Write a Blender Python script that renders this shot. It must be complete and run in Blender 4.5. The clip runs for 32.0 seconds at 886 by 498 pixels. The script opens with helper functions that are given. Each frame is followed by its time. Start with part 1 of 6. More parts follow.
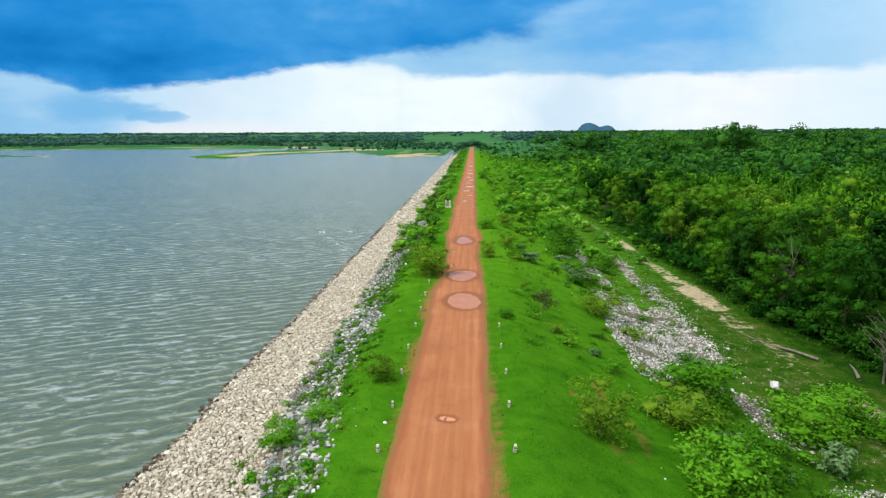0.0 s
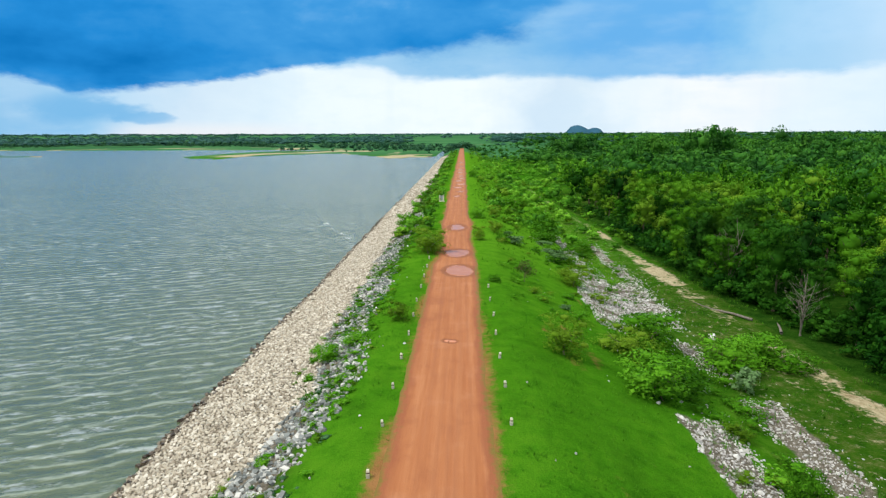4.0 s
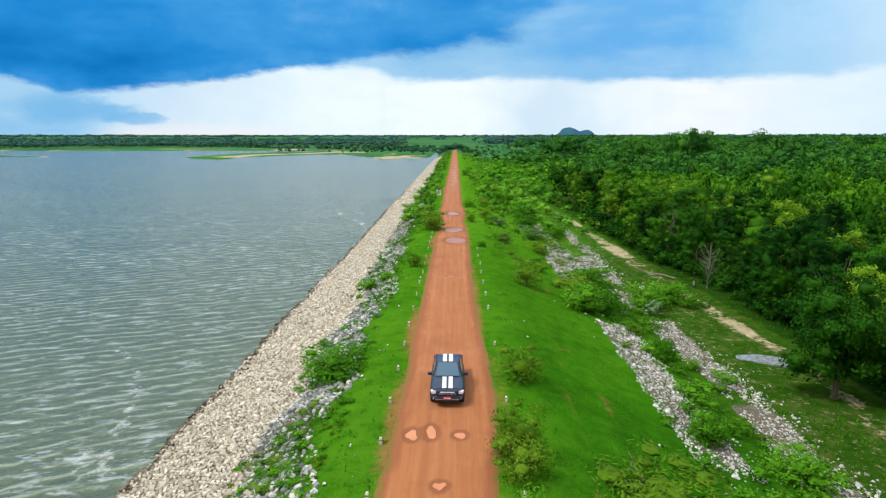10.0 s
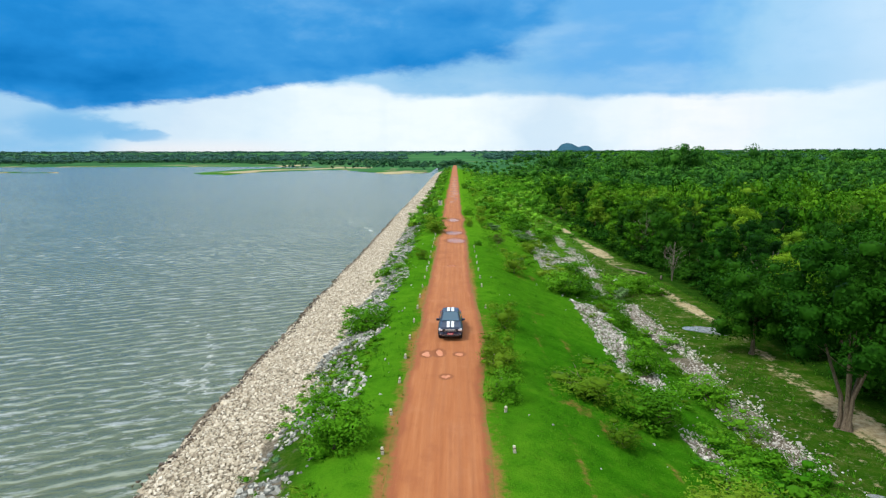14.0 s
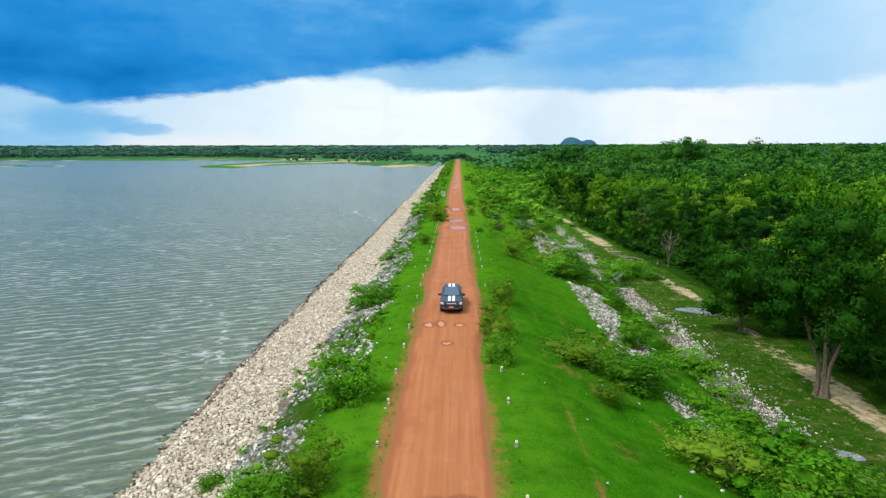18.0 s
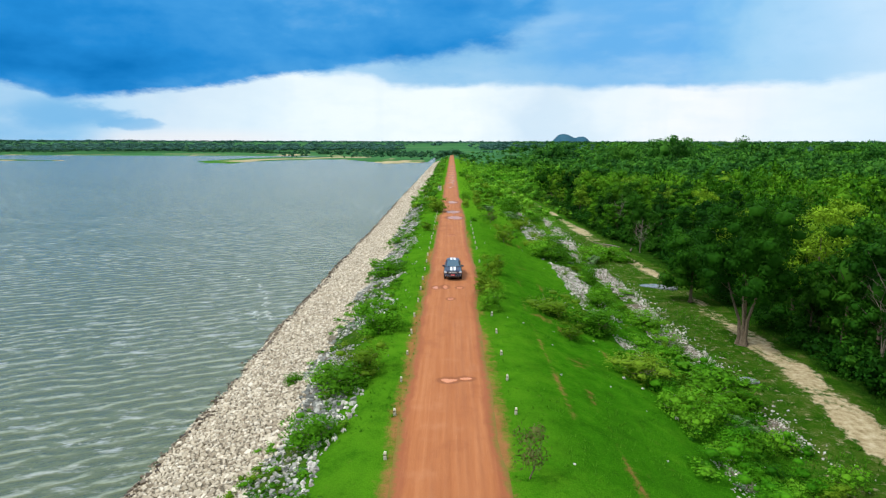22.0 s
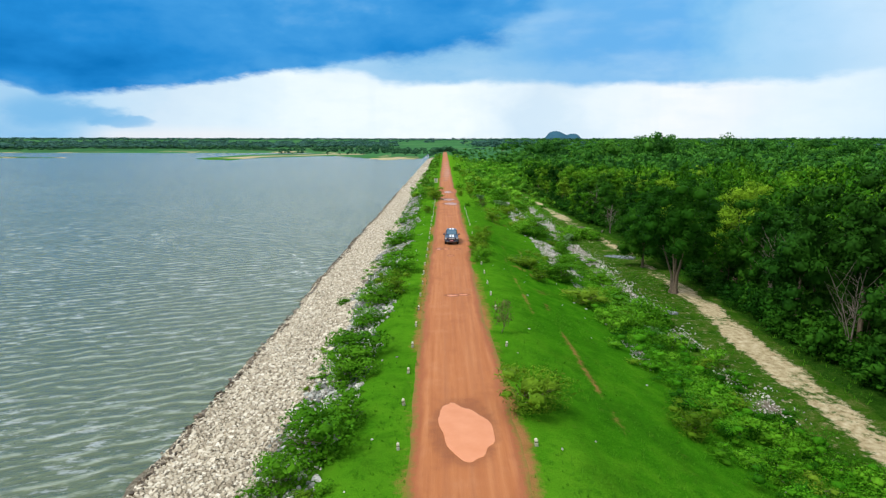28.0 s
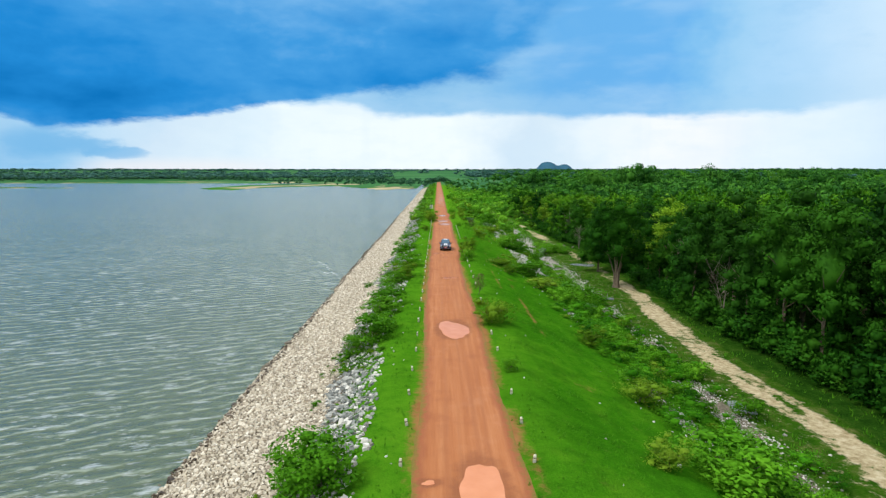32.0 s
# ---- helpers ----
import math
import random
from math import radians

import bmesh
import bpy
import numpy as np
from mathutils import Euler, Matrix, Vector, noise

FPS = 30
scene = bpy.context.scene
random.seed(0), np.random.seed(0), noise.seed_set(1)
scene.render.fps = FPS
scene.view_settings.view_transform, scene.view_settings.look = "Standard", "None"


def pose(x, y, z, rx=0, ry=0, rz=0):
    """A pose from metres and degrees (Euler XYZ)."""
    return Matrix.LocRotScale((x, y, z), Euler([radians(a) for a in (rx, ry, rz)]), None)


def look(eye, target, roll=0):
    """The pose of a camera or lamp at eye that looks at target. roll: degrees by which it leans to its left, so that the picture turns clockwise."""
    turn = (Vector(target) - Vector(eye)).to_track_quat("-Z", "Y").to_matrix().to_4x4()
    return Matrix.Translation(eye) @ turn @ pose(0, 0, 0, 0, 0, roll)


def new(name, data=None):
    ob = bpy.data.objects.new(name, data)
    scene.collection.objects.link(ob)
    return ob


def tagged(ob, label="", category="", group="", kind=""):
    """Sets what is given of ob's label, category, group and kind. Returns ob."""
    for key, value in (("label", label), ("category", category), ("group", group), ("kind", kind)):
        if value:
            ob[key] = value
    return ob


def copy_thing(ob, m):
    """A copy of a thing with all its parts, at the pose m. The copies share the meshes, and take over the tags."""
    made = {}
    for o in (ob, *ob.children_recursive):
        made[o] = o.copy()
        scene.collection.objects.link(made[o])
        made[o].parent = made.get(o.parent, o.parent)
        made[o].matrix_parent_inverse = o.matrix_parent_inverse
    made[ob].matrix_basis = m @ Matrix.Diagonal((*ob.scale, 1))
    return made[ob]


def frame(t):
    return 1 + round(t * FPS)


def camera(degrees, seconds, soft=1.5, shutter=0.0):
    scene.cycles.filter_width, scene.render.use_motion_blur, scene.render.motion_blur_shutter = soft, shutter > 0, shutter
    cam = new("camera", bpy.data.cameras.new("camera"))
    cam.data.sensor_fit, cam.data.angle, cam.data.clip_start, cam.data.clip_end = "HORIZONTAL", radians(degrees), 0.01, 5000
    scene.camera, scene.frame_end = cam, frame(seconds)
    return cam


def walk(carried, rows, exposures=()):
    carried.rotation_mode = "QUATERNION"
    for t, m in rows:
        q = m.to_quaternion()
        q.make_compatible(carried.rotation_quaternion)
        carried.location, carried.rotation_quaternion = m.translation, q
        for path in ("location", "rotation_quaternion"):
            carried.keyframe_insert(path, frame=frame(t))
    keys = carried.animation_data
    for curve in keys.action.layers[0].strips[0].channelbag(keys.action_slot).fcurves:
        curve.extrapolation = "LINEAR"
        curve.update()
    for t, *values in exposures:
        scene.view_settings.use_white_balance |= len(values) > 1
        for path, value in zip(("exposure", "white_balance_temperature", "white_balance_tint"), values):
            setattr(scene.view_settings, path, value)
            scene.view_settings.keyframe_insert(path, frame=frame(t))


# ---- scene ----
cam = camera(73.7, 32.0, 1.3)
PATH = [
    (0.0, pose(1.23, 16.46, 14.80, 78.96, 0.33, 2.89)),
    (0.5, pose(1.06, 15.08, 14.70, 79.05, 0.24, 2.77)),
    (1.0, pose(0.96, 13.61, 14.64, 79.12, 0.17, 2.66)),
    (1.5, pose(0.89, 12.32, 14.56, 79.13, 0.14, 2.59)),
    (2.0, pose(0.79, 11.08, 14.50, 79.15, 0.13, 2.39)),
    (2.5, pose(0.77, 9.68, 14.47, 79.14, 0.14, 2.27)),
    (3.0, pose(0.73, 8.24, 14.42, 79.15, 0.17, 2.09)),
    (3.5, pose(0.78, 6.73, 14.41, 79.14, 0.19, 1.96)),
    (5.5, pose(0.70, 0.00, 14.50, 79.22, 0.12, 1.74)),
    (6.0, pose(0.69, -1.90, 14.47, 79.27, 0.05, 1.65)),
    (6.5, pose(0.47, -3.67, 14.47, 79.28, -0.06, 1.38)),
    (7.0, pose(0.44, -5.41, 14.50, 79.28, -0.12, 1.28)),
    (7.5, pose(0.41, -7.19, 14.52, 79.25, -0.07, 1.24)),
    (8.0, pose(0.45, -9.08, 14.61, 79.25, 0.04, 1.27)),
    (8.5, pose(0.48, -11.14, 14.67, 79.31, 0.11, 1.29)),
    (9.0, pose(0.44, -13.35, 14.71, 79.36, 0.11, 1.26)),
    (9.5, pose(0.43, -15.16, 14.70, 79.38, 0.07, 1.23)),
    (10.0, pose(0.37, -16.73, 14.75, 79.28, 0.01, 1.19)),
    (10.5, pose(0.35, -18.17, 14.70, 79.19, -0.04, 1.14)),
    (11.0, pose(0.40, -20.11, 14.66, 79.27, -0.09, 1.23)),
    (11.5, pose(0.39, -22.47, 14.66, 79.88, -0.12, 1.27)),
    (12.0, pose(0.38, -24.55, 14.63, 80.27, -0.12, 1.27)),
    (12.5, pose(0.27, -25.65, 14.55, 80.28, -0.06, 1.18)),
    (13.0, pose(0.21, -26.67, 14.52, 80.32, 0.03, 1.04)),
    (13.5, pose(0.37, -28.61, 14.58, 80.52, 0.10, 1.16)),
    (14.0, pose(0.35, -30.94, 14.63, 80.78, 0.14, 1.18)),
    (14.5, pose(0.31, -32.51, 14.75, 80.83, 0.19, 1.17)),
    (16.5, pose(0.75, -30.37, 14.30, 79.41, 0.20, 1.37)),
    (17.0, pose(0.77, -30.30, 14.03, 79.24, 0.18, 1.47)),
    (17.5, pose(0.73, -31.76, 13.84, 79.68, 0.15, 1.57)),
    (18.0, pose(0.55, -34.02, 13.78, 80.24, 0.13, 1.50)),
    (18.5, pose(0.28, -35.95, 13.89, 80.38, 0.10, 1.21)),
    (19.0, pose(0.17, -37.27, 14.00, 80.29, 0.03, 1.10)),
    (19.5, pose(0.01, -38.25, 14.08, 80.03, -0.03, 0.87)),
    (20.0, pose(-0.06, -39.70, 14.14, 79.95, -0.10, 0.81)),
    (20.5, pose(-0.11, -41.52, 14.18, 79.95, -0.15, 0.77)),
    (21.0, pose(-0.15, -43.33, 14.21, 79.95, -0.18, 0.79)),
    (21.5, pose(-0.28, -45.18, 14.25, 79.85, -0.16, 0.69)),
    (22.0, pose(-0.22, -47.29, 14.35, 79.87, -0.14, 0.84)),
    (22.5, pose(-0.33, -49.66, 14.34, 80.03, -0.11, 0.96)),
    (23.0, pose(-0.57, -52.14, 14.35, 80.27, -0.07, 0.88)),
    (23.5, pose(-0.88, -55.25, 14.40, 80.63, -0.08, 0.75)),
    (24.0, pose(-1.16, -58.41, 14.48, 80.98, -0.08, 0.58)),
    (24.5, pose(-1.34, -61.67, 14.62, 81.32, -0.09, 0.43)),
    (25.0, pose(-1.45, -64.38, 14.63, 81.56, -0.12, 0.34)),
    (25.5, pose(-1.53, -65.94, 14.63, 81.55, -0.16, 0.20)),
    (27.5, pose(-1.15, -65.44, 14.23, 79.92, -0.10, 0.07)),
    (28.0, pose(-1.07, -65.98, 14.10, 79.61, -0.06, 0.12)),
    (28.5, pose(-1.07, -67.51, 13.92, 79.69, -0.04, 0.13)),
    (29.0, pose(-1.17, -70.14, 13.90, 79.91, -0.07, 0.07)),
    (29.5, pose(-1.40, -73.44, 13.92, 80.21, -0.09, -0.17)),
    (30.0, pose(-1.49, -77.21, 13.98, 80.69, -0.09, -0.28)),
    (30.5, pose(-1.59, -81.12, 14.01, 81.23, -0.06, -0.43)),
    (31.0, pose(-1.60, -84.75, 14.02, 81.70, -0.04, -0.50)),
    (31.5, pose(-1.54, -87.87, 14.12, 82.02, -0.03, -0.52)),
    (32.0, pose(-1.42, -90.57, 14.13, 82.51, -0.01, -0.50)),
]
walk(cam, PATH, [(0.0, 0.0, 6300, 9), (32.0, 0.0, 6300, 9)])

# ---- world, sun, exposure ----
SUN_EL, SUN_AZ = radians(56), radians(-115)
sun_data = bpy.data.lights.new("sun", "SUN")
sun_data.energy, sun_data.angle, sun_data.color = 2.8, radians(12), (1.0, 0.965, 0.9)
sun = new("sun", sun_data)
sun.matrix_world = look((0, 0, 60), (-60 * math.cos(SUN_EL) * math.sin(SUN_AZ), -60 * math.cos(SUN_EL) * math.cos(SUN_AZ), 60 - 60 * math.sin(SUN_EL)))
scene.view_settings.exposure = 0.0


class Net:
    """A small builder for node trees."""

    def __init__(self, tree):
        self.tree = tree
        tree.nodes.clear()

    def node(self, kind, operation=None, interpolation_type=None, data_type=None, blend_type=None, attribute_name=None, use_clamp=False):
        n = self.tree.nodes.new(kind)
        if operation:
            n.operation, n.use_clamp = operation, use_clamp
        if interpolation_type:
            n.interpolation_type = interpolation_type
        if data_type:
            n.data_type, n.blend_type = data_type, blend_type
        if attribute_name:
            n.attribute_name = attribute_name
        return n

    def link(self, a, b):
        self.tree.links.new(a, b)

    def put(self, socket, value):
        if isinstance(value, bpy.types.NodeSocket):
            self.link(value, socket)
        elif value is not None:
            socket.default_value = value

    def math(self, op, a, b=None, c=None, clamp=False):
        n = self.node("ShaderNodeMath", operation=op, use_clamp=clamp)
        for s, v in zip(n.inputs, (a, b, c)):
            self.put(s, v)
        return n.outputs[0]

    def step(self, v, lo, hi, out0=0.0, out1=1.0):
        n = self.node("ShaderNodeMapRange", interpolation_type="SMOOTHSTEP")
        for s, x in zip(n.inputs, (v, lo, hi, out0, out1)):
            self.put(s, x)
        return n.outputs[0]

    def ramp(self, v, stops, mode="LINEAR"):
        n = self.node("ShaderNodeValToRGB")
        r = n.color_ramp
        r.interpolation = mode
        while len(r.elements) < len(stops):
            r.elements.new(0.5)
        for e, (p, c) in zip(r.elements, stops):
            e.position = p
            e.color = (*c, 1) if isinstance(c, tuple) else (c, c, c, 1)
        self.put(n.inputs[0], v)
        return n.outputs[0]

    def mix(self, f, a, b, mode="MIX"):
        n = self.node("ShaderNodeMix", data_type="RGBA", blend_type=mode)
        self.put(n.inputs[0], f)
        for s, v in ((n.inputs[6], a), (n.inputs[7], b)):
            self.put(s, (*v, 1) if isinstance(v, tuple) else v)
        return n.outputs[2]

    def noise(self, vec, scale, detail=3.0, rough=0.55, distort=0.0, color=False):
        n = self.node("ShaderNodeTexNoise")
        self.put(n.inputs["Vector"], vec)
        n.inputs["Scale"].default_value, n.inputs["Detail"].default_value = scale, detail
        n.inputs["Roughness"].default_value, n.inputs["Distortion"].default_value = rough, distort
        return n.outputs["Color" if color else "Fac"]

    def mapping(self, vec, scale=(1, 1, 1), rot=(0, 0, 0), loc=(0, 0, 0)):
        n = self.node("ShaderNodeMapping")
        self.put(n.inputs[0], vec)
        n.inputs["Scale"].default_value, n.inputs["Rotation"].default_value, n.inputs["Location"].default_value = scale, rot, loc
        return n.outputs[0]

    def bump(self, height, strength, distance):
        n = self.node("ShaderNodeBump")
        self.put(n.inputs["Height"], height)
        n.inputs["Strength"].default_value, n.inputs["Distance"].default_value = strength, distance
        return n.outputs[0]


def lin(r, g, b):
    """Linear colour from 8-bit display values."""
    return tuple((c / 255 / 12.92) if c < 10 else ((c / 255 + 0.055) / 1.055) ** 2.4 for c in (r, g, b))


def make_world():
    world = bpy.data.worlds.new("storm_sky")
    scene.world = world
    world.use_nodes = True
    n = Net(world.node_tree)
    tc = n.node("ShaderNodeTexCoord").outputs["Generated"]
    xyz = n.node("ShaderNodeSeparateXYZ")
    n.link(tc, xyz.inputs[0])
    x, y, z = xyz.outputs
    az = n.math("ARCTAN2", x, y)
    el = n.math("ARCSINE", z)
    a01 = n.math("MULTIPLY_ADD", az, 1 / 1.4, 0.5, clamp=True)
    # drifting edges
    flat = n.mapping(tc, scale=(1, 1, 2.6))
    big = n.noise(flat, 3.0, 5, 0.55)
    fine = n.noise(flat, 13.0, 6, 0.62)
    soft = n.noise(n.mapping(tc, scale=(1, 1, 3.4)), 5.5, 4, 0.5)
    wob = n.math("ADD", n.math("MULTIPLY_ADD", big, 0.03, -0.015), n.math("MULTIPLY_ADD", fine, 0.044, -0.022))
    sky = n.node("ShaderNodeTexSky")
    sky.sky_type, sky.sun_disc = "NISHITA", False
    sky.sun_elevation, sky.sun_rotation = SUN_EL, SUN_AZ
    clear = n.mix(1.0, sky.outputs[0], (0.10, 0.10, 0.10), "MULTIPLY")
    # bright rain-lit air under the cloud base
    drift = n.math("MULTIPLY_ADD", n.noise(n.mapping(tc, scale=(1, 1, 1.5)), 7.0, 4, 0.6), 0.16, n.math("ADD", a01, -0.08))
    low = n.ramp(drift, [(0.0, lin(138, 188, 224)), (0.09, lin(150, 197, 229)), (0.14, lin(180, 212, 234)), (0.2, lin(206, 224, 237)), (0.28, lin(222, 236, 242)), (0.34, lin(234, 243, 246)), (0.52, lin(238, 245, 247)),
                       (0.565, lin(224, 236, 242)), (0.60, lin(208, 225, 237)), (0.64, lin(212, 228, 238)), (0.69, lin(228, 238, 243)), (0.76, lin(240, 243, 245)), (0.81, lin(243, 244, 245)), (0.87, lin(230, 240, 245)), (0.95, lin(218, 234, 244)), (1.0, lin(210, 228, 242))])
    streak = n.noise(n.mapping(tc, scale=(14, 14, 0.9)), 2.0, 3, 0.5)
    low = n.mix(n.math("MULTIPLY", n.step(streak, 0.45, 0.8), 0.14), low, lin(198, 219, 238))
    low = n.mix(n.math("MULTIPLY", n.step(soft, 0.42, 0.68), 0.26), low, lin(200, 222, 238))
    low = n.mix(n.math("MULTIPLY", n.step(fine, 0.46, 0.66), 0.16), low, lin(206, 226, 240))
    warm = n.math("MULTIPLY", n.step(el, 0.028, 0.006), n.math("MULTIPLY", n.step(a01, 0.09, 0.15), n.step(a01, 0.36, 0.24)))
    low = n.mix(n.math("MULTIPLY", warm, 0.7), low, lin(236, 234, 234))
    # lifted mid-blue cloud, paler and thinner away from the core
    e1 = n.ramp(a01, [(0.0, 0.40), (0.27, 0.40), (0.31, 0.362), (0.38, 0.36), (0.41, 0.33), (0.43, 0.298), (0.48, 0.294), (0.54, 0.306), (0.59, 0.314), (0.64, 0.296), (0.70, 0.288), (0.76, 0.29), (0.84, 0.277), (0.89, 0.28), (0.945, 0.303), (1.0, 0.34)])
    v1 = n.math("SUBTRACT", n.math("ADD", el, n.math("MULTIPLY", wob, 0.55)), n.math("MULTIPLY", e1, 0.3))
    m1 = n.math("MULTIPLY", n.step(v1, -0.007, 0.009), n.step(a01, 0.86, 1.0, 1.0, 0.55))
    mid = n.ramp(drift, [(0.3, lin(140, 190, 225)), (0.43, lin(134, 186, 224)), (0.54, lin(140, 190, 226)), (0.60, lin(120, 180, 226)), (0.66, lin(104, 172, 226)), (0.76, lin(106, 174, 228)), (0.79, lin(126, 186, 230)), (0.83, lin(156, 202, 234)), (0.90, lin(174, 211, 239)), (1.0, lin(202, 226, 243))])
    mid = n.mix(n.math("MULTIPLY", n.step(n.math("ADD", v1, n.math("MULTIPLY", wob, 0.8)), 0.05, 0.012), 0.45), mid, lin(164, 204, 232))
    mid = n.mix(n.math("MULTIPLY", n.step(soft, 0.45, 0.72), 0.38), mid, lin(178, 211, 236))
    mid = n.mix(n.math("MULTIPLY", n.step(fine, 0.5, 0.75), 0.22), mid, lin(120, 180, 226))
    # heavy core
    e2 = n.ramp(a01, [(0.0, 0.30), (0.05, 0.243), (0.063, 0.226), (0.083, 0.19), (0.109, 0.206), (0.144, 0.236), (0.176, 0.25), (0.22, 0.283), (0.255, 0.307), (0.291, 0.353), (0.328, 0.363), (0.379, 0.397), (0.443, 0.417), (0.509, 0.46), (0.561, 0.50), (0.593, 0.583), (0.624, 0.713), (0.68, 1.0)])
    v2 = n.math("SUBTRACT", n.math("ADD", el, n.math("MULTIPLY", wob, n.step(a01, 0.3, 0.56, 0.7, 1.5))), n.math("MULTIPLY", e2, 0.3))
    m2 = n.step(v2, n.step(a01, 0.3, 0.6, -0.004, -0.016), n.step(a01, 0.3, 0.62, 0.007, 0.034))
    m2 = n.math("MULTIPLY", m2, n.step(n.math("ADD", el, n.math("MULTIPLY", wob, 1.6)), 0.20, 0.38, 1.0, 0.3))
    billow = n.noise(n.mapping(tc, scale=(1, 1, 2.0)), 8.0, 5, 0.56, 0.15)
    depth = n.math("ADD", n.math("ADD", n.math("MULTIPLY", soft, 0.36), n.math("MULTIPLY", billow, 0.44)), n.math("ADD", n.step(el, 0.14, 0.24, 0.0, 0.13), n.step(a01, 0.06, 0.3, 0.06, 0.14)))
    core = n.ramp(depth, [(0.34, lin(20, 112, 182)), (0.5, lin(38, 133, 204)), (0.64, lin(66, 150, 214)), (0.82, lin(124, 182, 228))])
    skirt = n.math("MULTIPLY", n.step(v2, 0.03, 0.004), n.step(billow, 0.42, 0.62))
    core = n.mix(n.math("MULTIPLY", skirt, 0.45), core, lin(86, 160, 216))
    # broken bright cloud high up and all round behind
    m3 = n.math("MULTIPLY", n.step(n.math("ADD", el, n.math("MULTIPLY", wob, 2.0)), 0.27, 0.62), 0.9)
    puffs = n.ramp(n.noise(flat, 2.2, 6, 0.6), [(0.35, (0.6, 0.72, 0.86)), (0.55, (1.15, 1.17, 1.18)), (0.7, (1.5, 1.48, 1.42))])
    top = n.mix(0.85, clear, puffs)
    back = n.step(n.math("ABSOLUTE", az), 0.8, 1.6)
    haze = n.mix(n.step(el, 0.05, 0.6), (0.42, 0.5, 0.6), top)
    c = n.mix(m1, low, mid)
    # torn shreds of cloud hanging below the base
    for a0, e0, aw, ew, k in ((0.565, 0.040, 0.085, 0.020, 0.85), (0.492, 0.027, 0.05, 0.009, 0.7), (0.61, 0.016, 0.055, 0.013, 0.35)):
        da = n.math("DIVIDE", n.math("ADD", az, n.math("MULTIPLY_ADD", wob, 2.6, a0)), aw)
        de = n.math("DIVIDE", n.math("ADD", el, n.math("MULTIPLY_ADD", wob, 0.8, -e0)), ew)
        shred = n.step(n.math("ADD", n.math("MULTIPLY", da, da), n.math("MULTIPLY", de, de)), 0.1, 1.5, k, 0.0)
        c = n.mix(shred, c, lin(116, 178, 222))
    c = n.mix(m2, c, core)
    c = n.mix(m3, c, top)
    c = n.mix(n.math("MULTIPLY", back, 0.85), c, haze)
    bg = n.node("ShaderNodeBackground")
    n.put(bg.inputs[0], c)
    bg.inputs[1].default_value = 1.1
    out = n.node("ShaderNodeOutputWorld")
    n.link(bg.outputs[0], out.inputs[0])


make_world()

# ---- materials ----


def material(name):
    m = bpy.data.materials.new(name)
    m.use_nodes = True
    return m, Net(m.node_tree)


def finish(n, color, rough=0.8, normal=None, metallic=0.0, spec=0.5, translucent=None, coat=0.0):
    b = n.node("ShaderNodeBsdfPrincipled")
    n.put(b.inputs["Base Color"], (*color, 1) if isinstance(color, tuple) else color)
    n.put(b.inputs["Roughness"], rough)
    n.put(b.inputs["Metallic"], metallic)
    b.inputs["Specular IOR Level"].default_value = spec
    b.inputs["Coat Weight"].default_value = coat
    if normal is not None:
        n.link(normal, b.inputs["Normal"])
    out = n.node("ShaderNodeOutputMaterial")
    shader = b.outputs[0]
    if translucent:
        t = n.node("ShaderNodeBsdfTranslucent")
        n.put(t.inputs[0], color)
        mx = n.node("ShaderNodeMixShader")
        mx.inputs[0].default_value = translucent
        n.link(shader, mx.inputs[1])
        n.link(t.outputs[0], mx.inputs[2])
        shader = mx.outputs[0]
    n.link(shader, out.inputs[0])
    return b


def plain(name, color, rough=0.5, metallic=0.0, grain=0.12, scale=6.0, spec=0.5, coat=0.0):
    """A painted or moulded surface with slight dirt and grain."""
    m, n = material(name)
    oc = n.node("ShaderNodeTexCoord").outputs["Object"]
    k = n.noise(oc, scale, 5, 0.6)
    c = n.mix(n.math("MULTIPLY", n.step(k, 0.35, 0.75), grain * 3), color, tuple(v * 0.55 + 0.02 for v in color))
    finish(n, c, n.math("MULTIPLY_ADD", k, 0.2, rough - 0.1), n.bump(n.noise(oc, scale * 9, 3), 0.1, 0.01), metallic, spec, coat=coat)
    return m


def foliage(name, dark, mid, light, spread_each=0.4):
    """Leaves: varied from plant to plant and from leaf to leaf, paler towards young tips."""
    m, n = material(name)
    geo = n.node("ShaderNodeNewGeometry")
    info = n.node("ShaderNodeObjectInfo")
    pos = geo.outputs["Position"]
    patch = n.noise(pos, 0.11, 2, 0.5)
    clump = n.noise(pos, 0.8, 3, 0.6)
    leaf = geo.outputs["Random Per Island"]
    tone = n.node("ShaderNodeAttribute", attribute_name="tone").outputs["Fac"]
    each = n.math("FRACT", n.math("ADD", info.outputs["Random"], tone))
    t = n.math("ADD", n.math("MULTIPLY_ADD", leaf, 0.13, 0.055), n.math("MULTIPLY", clump, 0.40))
    t = n.math("ADD", t, n.math("ADD", n.math("MULTIPLY", each, spread_each), n.math("MULTIPLY", n.step(patch, 0.3, 0.7), 0.14)))
    t = n.math("SUBTRACT", t, spread_each / 2 - 0.1)
    c = n.ramp(t, [(0.26, dark), (0.52, mid), (0.85, light)])
    stand = n.noise(pos, 0.035, 3, 0.6)
    c = n.mix(n.math("MULTIPLY", n.step(patch, 0.56, 0.7), 0.32), c, mid)
    c = n.mix(n.math("MULTIPLY", n.step(stand, 0.5, 0.66), 0.35), c, light)
    c = n.mix(n.math("MULTIPLY", n.step(stand, 0.46, 0.34), 0.45), c, dark)
    finish(n, c, 0.6, None, 0.0, 0.04, translucent=0.27)
    return m


